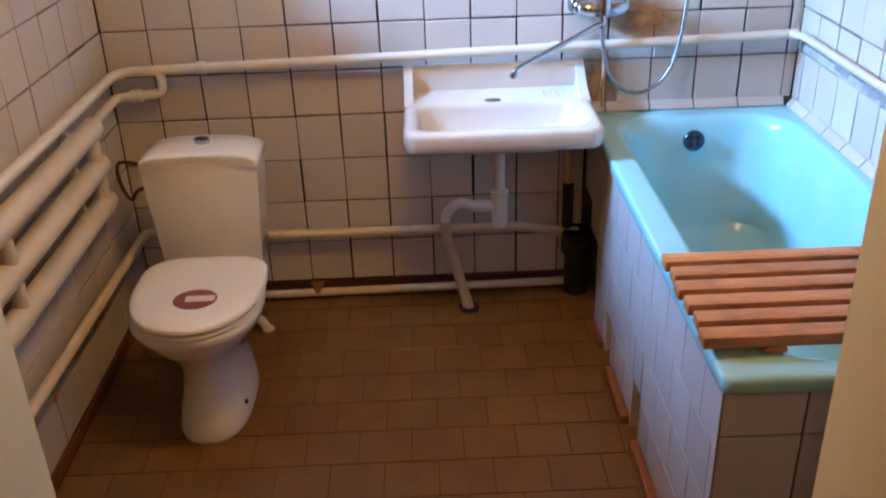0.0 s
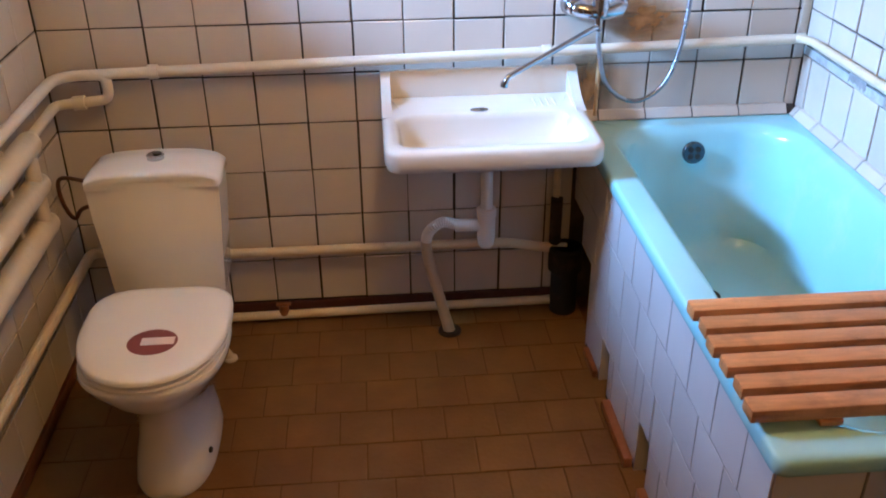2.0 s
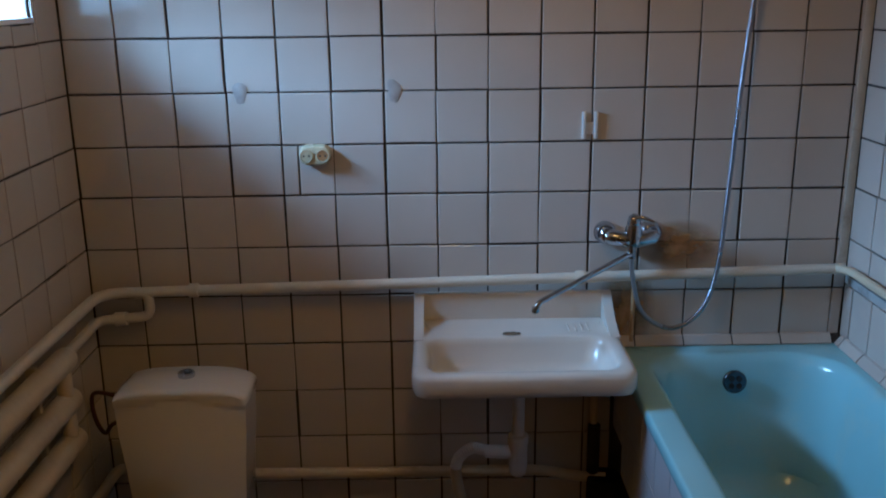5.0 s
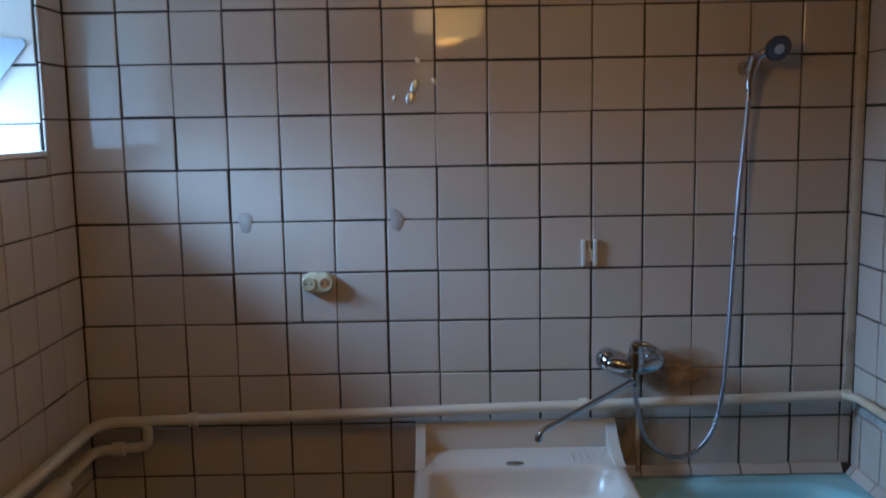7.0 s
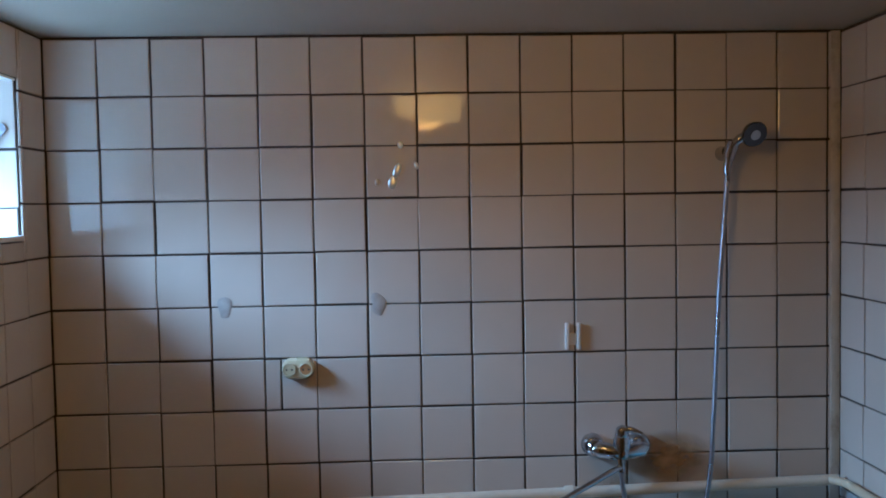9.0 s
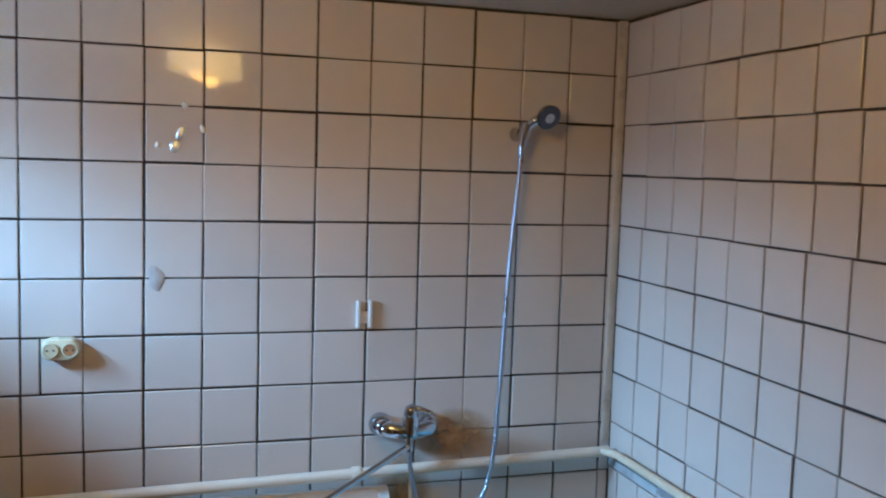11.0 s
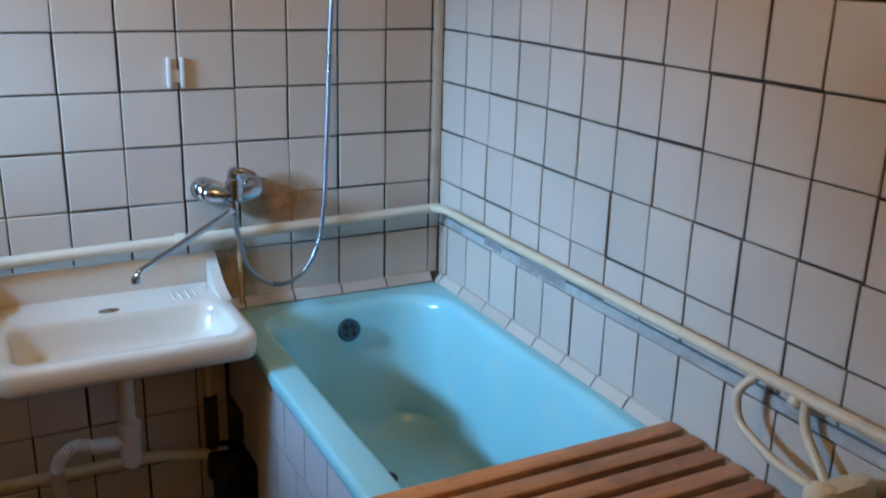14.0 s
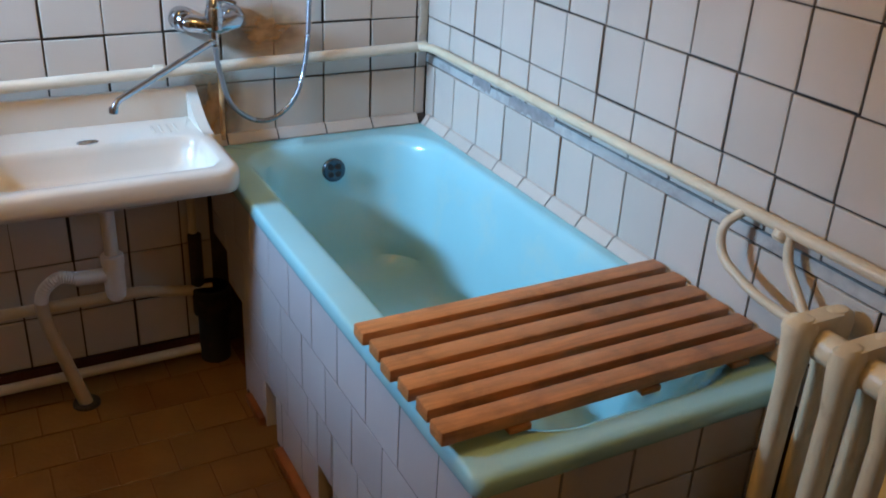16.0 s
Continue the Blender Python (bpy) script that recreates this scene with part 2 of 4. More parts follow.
def rounded(points, r, n=6):
    """The line through the points with its corners rounded."""
    ps = [Vector(p) for p in points]
    out = [ps[0]]
    for a, b, c in zip(ps, ps[1:], ps[2:]):
        u, v = (a - b), (c - b)
        q = min(r, u.length * 0.49, v.length * 0.49)
        u.normalize(), v.normalize()
        s, e = b + u * q, b + v * q
        for i in range(n + 1):
            k = i / n
            out.append(s * (1 - k) ** 2 + b * 2 * k * (1 - k) + e * k * k)
    out.append(ps[-1])
    return out


def tube(points, r, seg=14, bm=None, ripple=0.0, caps=True):
    """A round pipe along the points; r may be a list."""
    ps = [Vector(p) for p in points]
    d = (ps[1] - ps[0]).normalized()
    u = d.orthogonal().normalized()
    rings = []
    for i, p in enumerate(ps):
        a = ps[max(0, i - 1)]
        c = ps[min(len(ps) - 1, i + 1)]
        d = (c - a).normalized()
        u = (u - d * u.dot(d)).normalized()
        v = d.cross(u)
        q = r[i] if isinstance(r, (list, tuple)) else r
        if ripple:
            q *= 1 + ripple * (1 if i % 2 else -1)
        rings.append([p + (u * math.cos(2 * math.pi * k / seg) + v * math.sin(2 * math.pi * k / seg)) * q for k in range(seg)])
    return loft(rings, caps, caps, bm)


def bezier(ps, n=40):
    """A smooth line through the points (Catmull-Rom)."""
    ps = [Vector(p) for p in ps]
    ps = [ps[0] * 2 - ps[1]] + ps + [ps[-1] * 2 - ps[-2]]
    out = []
    m = len(ps) - 3
    for j in range(n + 1):
        t = min(j / n * m, m - 1e-6)
        i, k = int(t), t - int(t)
        a, b, c, d = ps[i:i + 4]
        out.append(0.5 * (2 * b + (c - a) * k + (2 * a - 5 * b + 4 * c - d) * k * k + (3 * b - a - 3 * c + d) * k ** 3))
    return out


def disc(center, axis, r, h, seg=24, bevel=0.0, bm=None):
    """A short round body from center along axis."""
    c, a = Vector(center), Vector(axis).normalized()
    if bevel:
        return tube([c, c + a * 1e-5, c + a * (h - bevel), c + a * h], [r * 0.999, r, r, r - bevel], seg, bm)
    return tube([c, c + a * h], r, seg, bm)


def ball(center, r, scale=(1, 1, 1), u=20, v=12, bm=None):
    b = bmesh.new()
    bmesh.ops.create_uvsphere(b, u_segments=u, v_segments=v, radius=r)
    for w in b.verts:
        w.co = Vector((w.co.x * scale[0], w.co.y * scale[1], w.co.z * scale[2])) + Vector(center)
    return merge(bm, b) if bm else b


# ---- the room ----
PX, PZ, Z0 = 0.153, 0.1548, 0.08
W, DEPTH, H = 2.333, 2.30, 2.268
# the courses are shifted to fit the camera's view, lower below the pipe and higher above it
ROW_SHIFT = (-0.030, -0.024, -0.017, -0.009, -0.003, 0, 0.002, 0.008, 0.005, 0.006, 0.008, 0.008, 0.006, 0.002)
ROWS = [Z0 + k * PZ + d for k, d in enumerate(ROW_SHIFT)]
WIN = (-0.86, -0.172, 1.702, 2.125)
DOOR_L, DOOR_R, DOOR_H = 0.66, 1.472, 2.05

# the walls stand 8 mm behind the faces of their tiles
T = 0.008
WT = 0.47
wall_back = solid("wall_back", box(-WT - 0.05, W + 0.15, T, 0.2, 0, H), M_GROUT, "back wall faced with white glazed square tiles", "wall")
bm = box(-WT, -T, -DEPTH - 0.12, T, 0, WIN[2])
box(-WT, -T, -DEPTH - 0.12, WIN[0], WIN[2], H, bm=bm)
box(-WT, -T, WIN[1], T, WIN[2], H, bm=bm)
# the head of the window rises outwards
head = [(-T, WIN[3]), (-T, H), (-WT, H), (-WT, WIN[3] + 0.02)]
loft([[(x, y, z) for x, z in head] for y in (WIN[0], WIN[1])], bm=bm)
wall_left = solid("wall_left", bm, M_GROUT, "white tiled wall with a small high window", "wall", smooth=False)
wall_right = solid("wall_right", box(W + T, W + 0.15, -DEPTH - 0.12, T, 0, H), M_GROUT, "white tiled wall beside the bathtub", "wall")
bm = box(-T, DOOR_L - 0.05, -DEPTH - 0.12, -DEPTH, 0, H)
box(DOOR_R + 0.05, W + T, -DEPTH - 0.12, -DEPTH, 0, H, bm=bm)
box(DOOR_L - 0.05, DOOR_R + 0.05, -DEPTH - 0.12, -DEPTH, DOOR_H + 0.05, H, bm=bm)
wall_front = solid("wall_front", bm, M_PLASTER, "plain plastered wall with a doorway", "wall", smooth=False)
floor = solid("floor", box(-WT - 0.05, W + 0.15, -4.9, 0.2, -0.12, -0.004), M_FGROUT, "brown clay tile floor in running bond", "floor")
ceiling = solid("ceiling", box(-WT - 0.05, W + 0.15, -4.9, 0.2, H, H + 0.12), M_CEILING, "off-white painted ceiling", "ceiling")
# the hall behind the door closes the place
solid("wall_hall_left", box(-0.02, 0.1, -4.9, -DEPTH - 0.12, 0, H), M_PLASTER, "plain plastered hall wall", "wall")
solid("wall_hall_right", box(W - 0.1, W + 0.02, -4.9, -DEPTH - 0.12, 0, H), M_PLASTER, "plain plastered hall wall", "wall")
solid("wall_hall_end", box(-WT - 0.05, W + 0.15, -5.0, -4.9, 0, H), M_PLASTER, "plain plastered hall wall", "wall")

door = thing("door_1", "yellow painted wooden door frame", "door frame", (1.05, -DEPTH, 0), kind="structure")
part("jamb", box(DOOR_R, DOOR_R + 0.05, -DEPTH - 0.13, -DEPTH + 0.012, 0, DOOR_H + 0.05, 0.004), M_JAMB, door)
part("jamb", box(DOOR_L - 0.05, DOOR_L, -DEPTH - 0.13, -DEPTH + 0.012, 0, DOOR_H + 0.05, 0.004), M_DOORW, door, "pale painted jamb")
part("header", box(DOOR_L, DOOR_R, -DEPTH - 0.13, -DEPTH + 0.012, DOOR_H, DOOR_H + 0.05, 0.004), M_JAMB, door)

# skirting bands of brown oil paint
solid("baseboard_back", box(0.0, 1.63, -0.004, T, 0, ROWS[0] - 0.004, 0.002), M_SKIRT, "band of dark brown oil paint at the floor", "baseboard")
solid("baseboard_left", box(-T, 0.006, -DEPTH, -0.006, 0, ROWS[0] - 0.004, 0.002), M_SKIRT_LIT, "band of brown oil paint at the floor, coloured brighter as lit", "baseboard")

# ---- window ----
win = thing("window_1", "small high window with a deep tiled reveal", "window", (-0.2, -0.5, WIN[2]), kind="structure")
wy0, wy1, wz0, wz1 = WIN[0], WIN[1], WIN[2], WIN[3] + 0.015
fr = box(-WT + 0.005, -WT + 0.045, wy0, wy0 + 0.035, wz0, wz1, 0.004)
box(-WT + 0.005, -WT + 0.045, wy1 - 0.035, wy1, wz0, wz1, 0.004, bm=fr)
box(-WT + 0.005, -WT + 0.045, wy0 + 0.035, wy1 - 0.035, wz0, wz0 + 0.035, 0.004, bm=fr)
box(-WT + 0.005, -WT + 0.045, wy0 + 0.035, wy1 - 0.035, wz1 - 0.035, wz1, 0.004, bm=fr)
part("window_frame", fr, M_WINFRAME, win)
pane = part("pane", box(-WT + 0.02, -WT + 0.024, wy0 + 0.036, wy1 - 0.036, wz0 + 0.036, wz1 - 0.036), M_GLASS, win)
pane.visible_shadow = False
part("window_sill", box(-WT + 0.046, 0.004, wy0 + 0.002, wy1 - 0.002, wz0 - 0.012, wz0 + 0.003, 0.003), M_WINFRAME, win)
sof = [(-T + 0.001, WIN[3] - 0.004), (-T + 0.001, WIN[3] + 0.002), (-WT + 0.046, WIN[3] + 0.021), (-WT + 0.046, WIN[3] + 0.014)]
part("soffit", loft([[(x, y, z) for x, z in sof] for y in (wy0 + 0.002, wy1 - 0.002)]), M_WINFRAME, win, "white plastered soffit", smooth=False)
part("reveal", box(-WT + 0.046, -T, wy0 + 0.0005, wy0 + 0.004, wz0 + 0.004, WIN[3] - 0.005), M_WINFRAME, win, "white plastered reveal", smooth=False)
# a grey steel plate stands in for an unidentified shape, fitted to the camera's view
bracket = bmesh.new()
tri = [(-0.029, 1.989), (-0.037, 2.006), (-0.29, 2.020), (-0.29, 1.78), (-0.205, 1.78)]
loft([[(x, y, z) for x, z in tri] for y in (-0.186, -0.1815)], bm=bracket)
box(-0.29, -0.262, -0.1815, -0.176, 1.85, 1.97, 0.001, 1, bm=bracket)
solid("window_plate", bracket, M_GREYMETAL, "grey triangular steel plate in the window reveal, for an unidentified shape", "bracket", kind="")


# ---- things ----
def bathtub():
    t = thing("bathtub", "light blue enamelled bathtub with a rolled rim", "bathtub", (1.97, -0.8, 0.3))
    x0, x1, y0, y1, zt = 1.618, W - 0.004, -1.612, -0.003, 0.675
    rings = [rring(x0 + 0.010, x1, y0 + 0.014, y1, 0.02, zt - 0.042),
             rring(x0 + 0.001, x1, y0 + 0.003, y1, 0.024, zt - 0.039),
             rring(x0 - 0.002, x1, y0 - 0.002, y1, 0.026, zt - 0.030),
             rring(x0 - 0.001, x1, y0 - 0.001, y1, 0.026, zt - 0.010),
             rring(x0 + 0.001, x1, y0 + 0.004, y1, 0.026, zt - 0.004),
             rring(x0 + 0.004, x1, y0 + 0.010, y1, 0.026, zt - 0.001),
             rring(x0 + 0.009, x1, y0 + 0.018, y1, 0.024, zt),
             rring(x0 + 0.066, x1 - 0.040, y0 + 0.044, y1 - 0.070, (0.17, 0.13, 0.16, 0.16), zt),
             rring(x0 + 0.075, x1 - 0.045, y0 + 0.050, y1 - 0.077, (0.17, 0.13, 0.16, 0.16), zt - 0.001),
             rring(x0 + 0.083, x1 - 0.053, y0 + 0.062, y1 - 0.086, (0.17, 0.13, 0.16, 0.16), zt - 0.007),
             rring(x0 + 0.095, x1 - 0.064, y0 + 0.084, y1 - 0.096, (0.17, 0.17, 0.16, 0.16), zt - 0.03)]
    for k in range(1, 9):
        f = k / 8
        rings.append(rring(x0 + 0.095 + 0.04 * f, x1 - 0.064 - 0.05 * f, y0 + 0.084 + 0.236 * f, y1 - 0.096 - 0.05 * f, (0.17, 0.17, 0.17, 0.17), zt - 0.03 - 0.315 * f))
    for k in range(1, 6):
        a = radians(90 * k / 5)
        s, c = 0.085 * math.sin(a), 0.085 * (1 - math.cos(a))
        rings.append(rring(x0 + 0.135 + c, x1 - 0.114 - c, y0 + 0.32 + c, y1 - 0.146 - c, 0.13, zt - 0.345 - s))
    part("shell", loft(rings, False, True), M_TUB, t, angle=42)
    ov = part("overflow", disc((1.968, -0.128, 0.600), (0, -1, 0.12), 0.036, 0.012, 28, 0.004), M_DARKCHROME, t, "dark chrome overflow grille")
    for a in range(4):
        ang = radians(45 + 90 * a)
        part("overflow_hole", disc((1.968 + 0.016 * math.cos(ang), -0.1408, 0.6015 + 0.016 * math.sin(ang)), (0, -1, 0.12), 0.009, 0.0015, 12), M_BLACK, ov)
    part("drain", disc((1.967, -0.42, 0.2465), (0, 0, 1), 0.034, 0.006, 24, 0.002), M_BLACK, t, "black rubber drain plug")
    return t


bathtub()


def bath_rack():
    t = thing("bath_rack", "slatted wooden rack laid across the bathtub", "bath rack", (1.97, -1.35, 0.69))
    z = 0.691
    for i in range(6):
        y = -1.186 - i * 0.0648
        sk = 0.004 * math.sin(i * 2.1)
        b = box(1.600 + sk, 2.322 + sk * 0.5, y - 0.0222, y + 0.0222, z, z + 0.028, 0.004, 2)
        part("slat", b, M_WOOD, t)
    for x in (1.745, 2.02, 2.235):
        part("batten", box(x - 0.022, x + 0.022, -1.535, -1.168, 0.6765, 0.6905, 0.003, 1), M_WOOD, t)
    return t


bath_rack()


def sink():
    t = thing("sink", "white enamelled wall sink with a raised back", "sink", (1.296, -0.2, 0.7))
    x0, x1, y0, y1, zt = 0.994, 1.600, -0.475, -0.012, 0.780
    rings = [rring(x0 + 0.02, x1 - 0.02, y0 + 0.02, y1, (0.01, 0.01, 0.05, 0.05), zt - 0.068),
             rring(x0 + 0.006, x1 - 0.006, y0 + 0.006, y1, (0.012, 0.012, 0.045, 0.045), zt - 0.062),
             rring(x0, x1, y0, y1, (0.012, 0.012, 0.05, 0.05), zt - 0.045),
             rring(x0, x1, y0, y1, (0.012, 0.012, 0.05, 0.05), zt - 0.014),
             rring(x0 + 0.004, x1 - 0.004, y0 + 0.004, y1, (0.012, 0.012, 0.048, 0.048), zt - 0.004),
             rring(x0 + 0.014, x1 - 0.014, y0 + 0.014, y1, (0.012, 0.012, 0.042, 0.042), zt),
             rring(x0 + 0.034, x1 - 0.034, y0 + 0.036, y1 - 0.165, 0.055, zt),
             rring(x0 + 0.042, x1 - 0.042, y0 + 0.044, y1 - 0.172, 0.055, zt - 0.006),
             rring(x0 + 0.048, x1 - 0.048, y0 + 0.050, y1 - 0.178, 0.055, zt - 0.022),
             rring(x0 + 0.060, x1 - 0.060, y0 + 0.062, y1 - 0.19, 0.055, zt - 0.072),
             rring(x0 + 0.090, x1 - 0.090, y0 + 0.085, y1 - 0.21, 0.06, zt - 0.090),
             rring(x0 + 0.19, x1 - 0.19, y0 + 0.15, y1 - 0.245, 0.05, zt - 0.097)]
    part("basin", loft(rings, False, True), M_SINK, t, angle=50)
    under = [rring(x0 + 0.02, x1 - 0.02, y0 + 0.02, y1, (0.01, 0.01, 0.05, 0.05), zt - 0.0675),
             rring(x0 + 0.06, x1 - 0.06, y0 + 0.05, y1 - 0.05, 0.07, zt - 0.078),
             rring(x0 + 0.10, x1 - 0.10, y0 + 0.08, y1 - 0.12, 0.08, zt - 0.098),
             rring(x0 + 0.25, x1 - 0.25, y0 + 0.17, y1 - 0.24, 0.04, zt - 0.104)]
    part("underside", loft(under, False, True), M_SINK, t)
    # the raised back and its two cheeks that sweep down to the rim
    part("backsplash", box(x0 + 0.002, x1 - 0.002, -0.034, -0.008, zt - 0.02, zt + 0.084, 0.006, 3), M_SINK, t)
    for xa, xb in ((x0 + 0.001, x0 + 0.030), (x1 - 0.030, x1 - 0.001)):
        prof = [(-0.012, zt + 0.083)] + [(-0.035 - 0.17 * k / 10, zt + 0.001 + 0.080 * (1 - k / 10) ** 1.9) for k in range(11)] + [(-0.205, zt - 0.02), (-0.012, zt - 0.02)]
        b = loft([[(x, y, z) for y, z in prof] for x in (xa, xa + 0.003, xb - 0.003, xb)])
        bmesh.ops.bevel(b, geom=[e for e in b.edges if abs(e.verts[0].co.x - e.verts[1].co.x) < 1e-6 and e.verts[0].co.x in (xa, xb)], offset=0.002, segments=2, affect="EDGES")
        part("cheek", b, M_SINK, t)
    part("overflow_ring", tube([(1.283 + 0.024 * math.cos(a), -0.168 + 0.009 * math.sin(a), zt + 0.002) for a in [2 * math.pi * i / 24 for i in range(25)]], 0.0035, 8), M_CHROME, t, "chrome overflow ring")
    # moulded soap ribs on the ledge
    for i in range(4):
        part("soap_rib", box(1.455 + i * 0.02, 1.460 + i * 0.02, -0.150, -0.085, zt - 0.001, zt + 0.0025, 0.001, 1), M_SINK, t)
    return t


sink()


def siphon():
    t = thing("siphon", "white plastic bottle trap with a grey drain hose", "drain trap", (1.30, -0.25, 0.2))
    part("tailpiece", tube([(1.296, -0.27, 0.678), (1.296, -0.27, 0.485)], 0.018), M_WHITE_PL, t)
    part("cup", tube([(1.296, -0.27, 0.682), (1.296, -0.27, 0.655), (1.296, -0.27, 0.640)], [0.030, 0.028, 0.019], 18), M_WHITE_PL, t)
    part("nut", disc((1.296, -0.27, 0.480), (0, 0, 1), 0.030, 0.028, 12, 0.003), M_WHITE_PL, t)
    part("bottle", tube([(1.296, -0.27, 0.490), (1.296, -0.27, 0.405), (1.296, -0.27, 0.385), (1.296, -0.27, 0.375)], [0.027, 0.027, 0.024, 0.016], 20), M_WHITE_PL, t)
    part("outlet", tube(rounded([(1.29, -0.27, 0.450), (1.23, -0.265, 0.450), (1.20, -0.262, 0.450)], 0.02), 0.0195), M_WHITE_PL, t)
    pts = bezier([(1.205, -0.262, 0.452), (1.160, -0.258, 0.458), (1.118, -0.25, 0.415), (1.118, -0.235, 0.33), (1.155, -0.20, 0.16), (1.185, -0.175, 0.03), (1.19, -0.172, 0.004)], 90)
    part("elbow_hose", tube(pts[:36], 0.0165, 14, ripple=0.06), M_WHITE_PL, t, "pale corrugated elbow")
    part("drain_hose", tube(pts[35:], [0.0165 + 0.004 * k / 55 for k in range(56)], 14), M_GREY_PL, t, "beige plastic drain pipe")
    return t


siphon()
te = thing("toilet_outlet", "cream waste elbow behind the toilet foot", "pipe elbow", (0.475, -0.265, 0))
part("elbow", tube(rounded([(0.40, -0.25, 0.055), (0.452, -0.26, 0.048), (0.475, -0.265, 0.003)], 0.04), 0.016, 16), M_PIPE, te)
part("collar", disc((0.475, -0.265, 0.002), (0, 0, 1), 0.022, 0.010, 20, 0.003), M_PIPE, te)
for y, z in ((-0.93, 0.215), (-1.22, 0.14)):
    solid("wall_plug", disc((0.0, y, z), (1, 0, 0), 0.011, 0.006, 16, 0.002), M_RUST, "small rusty plug in the tiled wall", "wall plug", kind="", group="plugs in the wall")
solid("floor_drain", disc((1.192, -0.172, 0.001), (0, 0, 1), 0.038, 0.010, 24, 0.003), M_SHADED_IRON, "black drain socket in the floor", "drain", kind="")


def toilet():
    t = thing("toilet", "white ceramic toilet with closed lid and cistern", "toilet", (0.37, -0.62, 0))
    cx = 0.385
    base = []
    # pedestal: foot, waist, then the bowl widening forward
    for z, rx, ya, yb, pw in ((0.000, 0.108, -0.885, -0.44, 2.6), (0.020, 0.110, -0.890, -0.44, 2.6), (0.06, 0.104, -0.875, -0.44, 2.4), (0.13, 0.095, -0.845, -0.43, 2.2), (0.19, 0.097, -0.835, -0.42, 2.1),
                              (0.235, 0.115, -0.850, -0.40, 2.1), (0.28, 0.142, -0.885, -0.38, 2.1), (0.32, 0.168, -0.924, -0.36, 2.2), (0.36, 0.183, -0.945, -0.46, 2.4), (0.385, 0.186, -0.950, -0.51, 2.6), (0.395, 0.182, -0.944, -0.53, 2.6)):
        base.append(oval(cx, (ya + yb) / 2, rx, (yb - ya) / 2, z, 44, pw))
    part("bowl", loft(base), M_CERAMIC, t, angle=60)
    def seat_ring(z, d):
        out = []
        for i in range(60):
            a = 2 * math.pi * i / 60
            c, s = math.cos(a), math.sin(a)
            if s < 0:
                out.append((cx + (0.189 - d) * math.copysign(abs(c) ** 0.92, c), -0.70 + (0.257 - d) * math.copysign(abs(s) ** 0.92, s), z))
            else:
                out.append((cx + (0.189 - d) * math.copysign(abs(c) ** 0.36, c) * (1 - 0.20 * s ** 1.5), -0.70 + (0.182 - d) * s ** 0.36, z))
        return out
    part("seat", loft([seat_ring(0.397, 0.008), seat_ring(0.401, 0.002), seat_ring(0.408, 0.003), seat_ring(0.4105, 0.010)]), M_LID, t, "white plastic seat ring")
    lid = part("lid", loft([seat_ring(0.4175, 0.005), seat_ring(0.420, 0.0), seat_ring(0.429, 0.001), seat_ring(0.433, 0.008), seat_ring(0.437, 0.03), seat_ring(0.4385, 0.08)]), M_LID, t, "closed white plastic lid", angle=60)
    part("sticker", loft([oval(0.396, -0.798, 0.062, 0.056, z, 36) for z in (0.4386, 0.4392)]), M_STICKER, lid, "round maroon sticker with a pale bar")
    part("sticker_print", box(0.368, 0.450, -0.811, -0.779, 0.4393, 0.4396), M_STICKER_W, lid, "pale printed bar")
    # the cistern narrows downward and bows to the front
    def tank_ring(z, wd, yf, yb, bow, n=9):
        return [(cx - 0.030 + wd * (2 * i / n - 1), yf - bow * (1 - (2 * i / n - 1) ** 2), z) for i in range(n + 1)] + [(cx - 0.030 + wd * (1 - 2 * i / n), yb, z) for i in range(n + 1)]
    b = loft([tank_ring(z, w_, yf, -0.245, 0.016) for z, w_, yf in ((0.318, 0.148, -0.375), (0.335, 0.158, -0.382), (0.48, 0.167, -0.388), (0.58, 0.176, -0.392), (0.695, 0.181, -0.393))])
    bmesh.ops.bevel(b, geom=[e for e in b.edges if e.calc_face_angle(0) > 1.0], offset=0.022, segments=5, affect="EDGES")
    part("cistern", b, M_CERAMIC, t)
    # the arched lid, with rounded shoulders
    lw, lx = 0.186, cx - 0.030
    def lid_ring(y, k, bow):
        pts = [(-lw + k, 0.677), (lw - k, 0.677)]
        for i in range(21):
            a = radians(180 * i / 20)
            c, s = math.cos(a), math.sin(a)
            pts.append(((lw - k) * math.copysign(abs(c) ** 0.62, c), 0.690 + (0.040 - k) * abs(s) ** 1.05))
        return [(lx + u, y - bow * (1 - (u / lw) ** 2), z) for u, z in pts]
    tl = part("cistern_lid", loft([lid_ring(-0.24, 0.006, 0), lid_ring(-0.25, 0, 0), lid_ring(-0.33, 0, 0.008), lid_ring(-0.378, 0, 0.015), lid_ring(-0.394, 0.003, 0.016), lid_ring(-0.402, 0.007, 0.016), lid_ring(-0.405, 0.012, 0.016)]), M_CERAMIC, t, angle=50)
    part("flush_button", disc((0.360, -0.318, 0.7255), (0, 0, 1), 0.024, 0.018, 24, 0.004), M_CHROME, tl, "chrome flush button")
    part("flush_button_insert", disc((0.366, -0.318, 0.7435), (0, 0, 1), 0.012, 0.003, 16, 0.001), M_BLACK, tl, "dark button half")
    part("bolt_cap", disc((0.487, -0.777, 0.068), (0.97, -0.24, 0.1), 0.0085, 0.006, 14, 0.002), M_BLACK, t, "dark fixing bolt")
    return t


toilet()


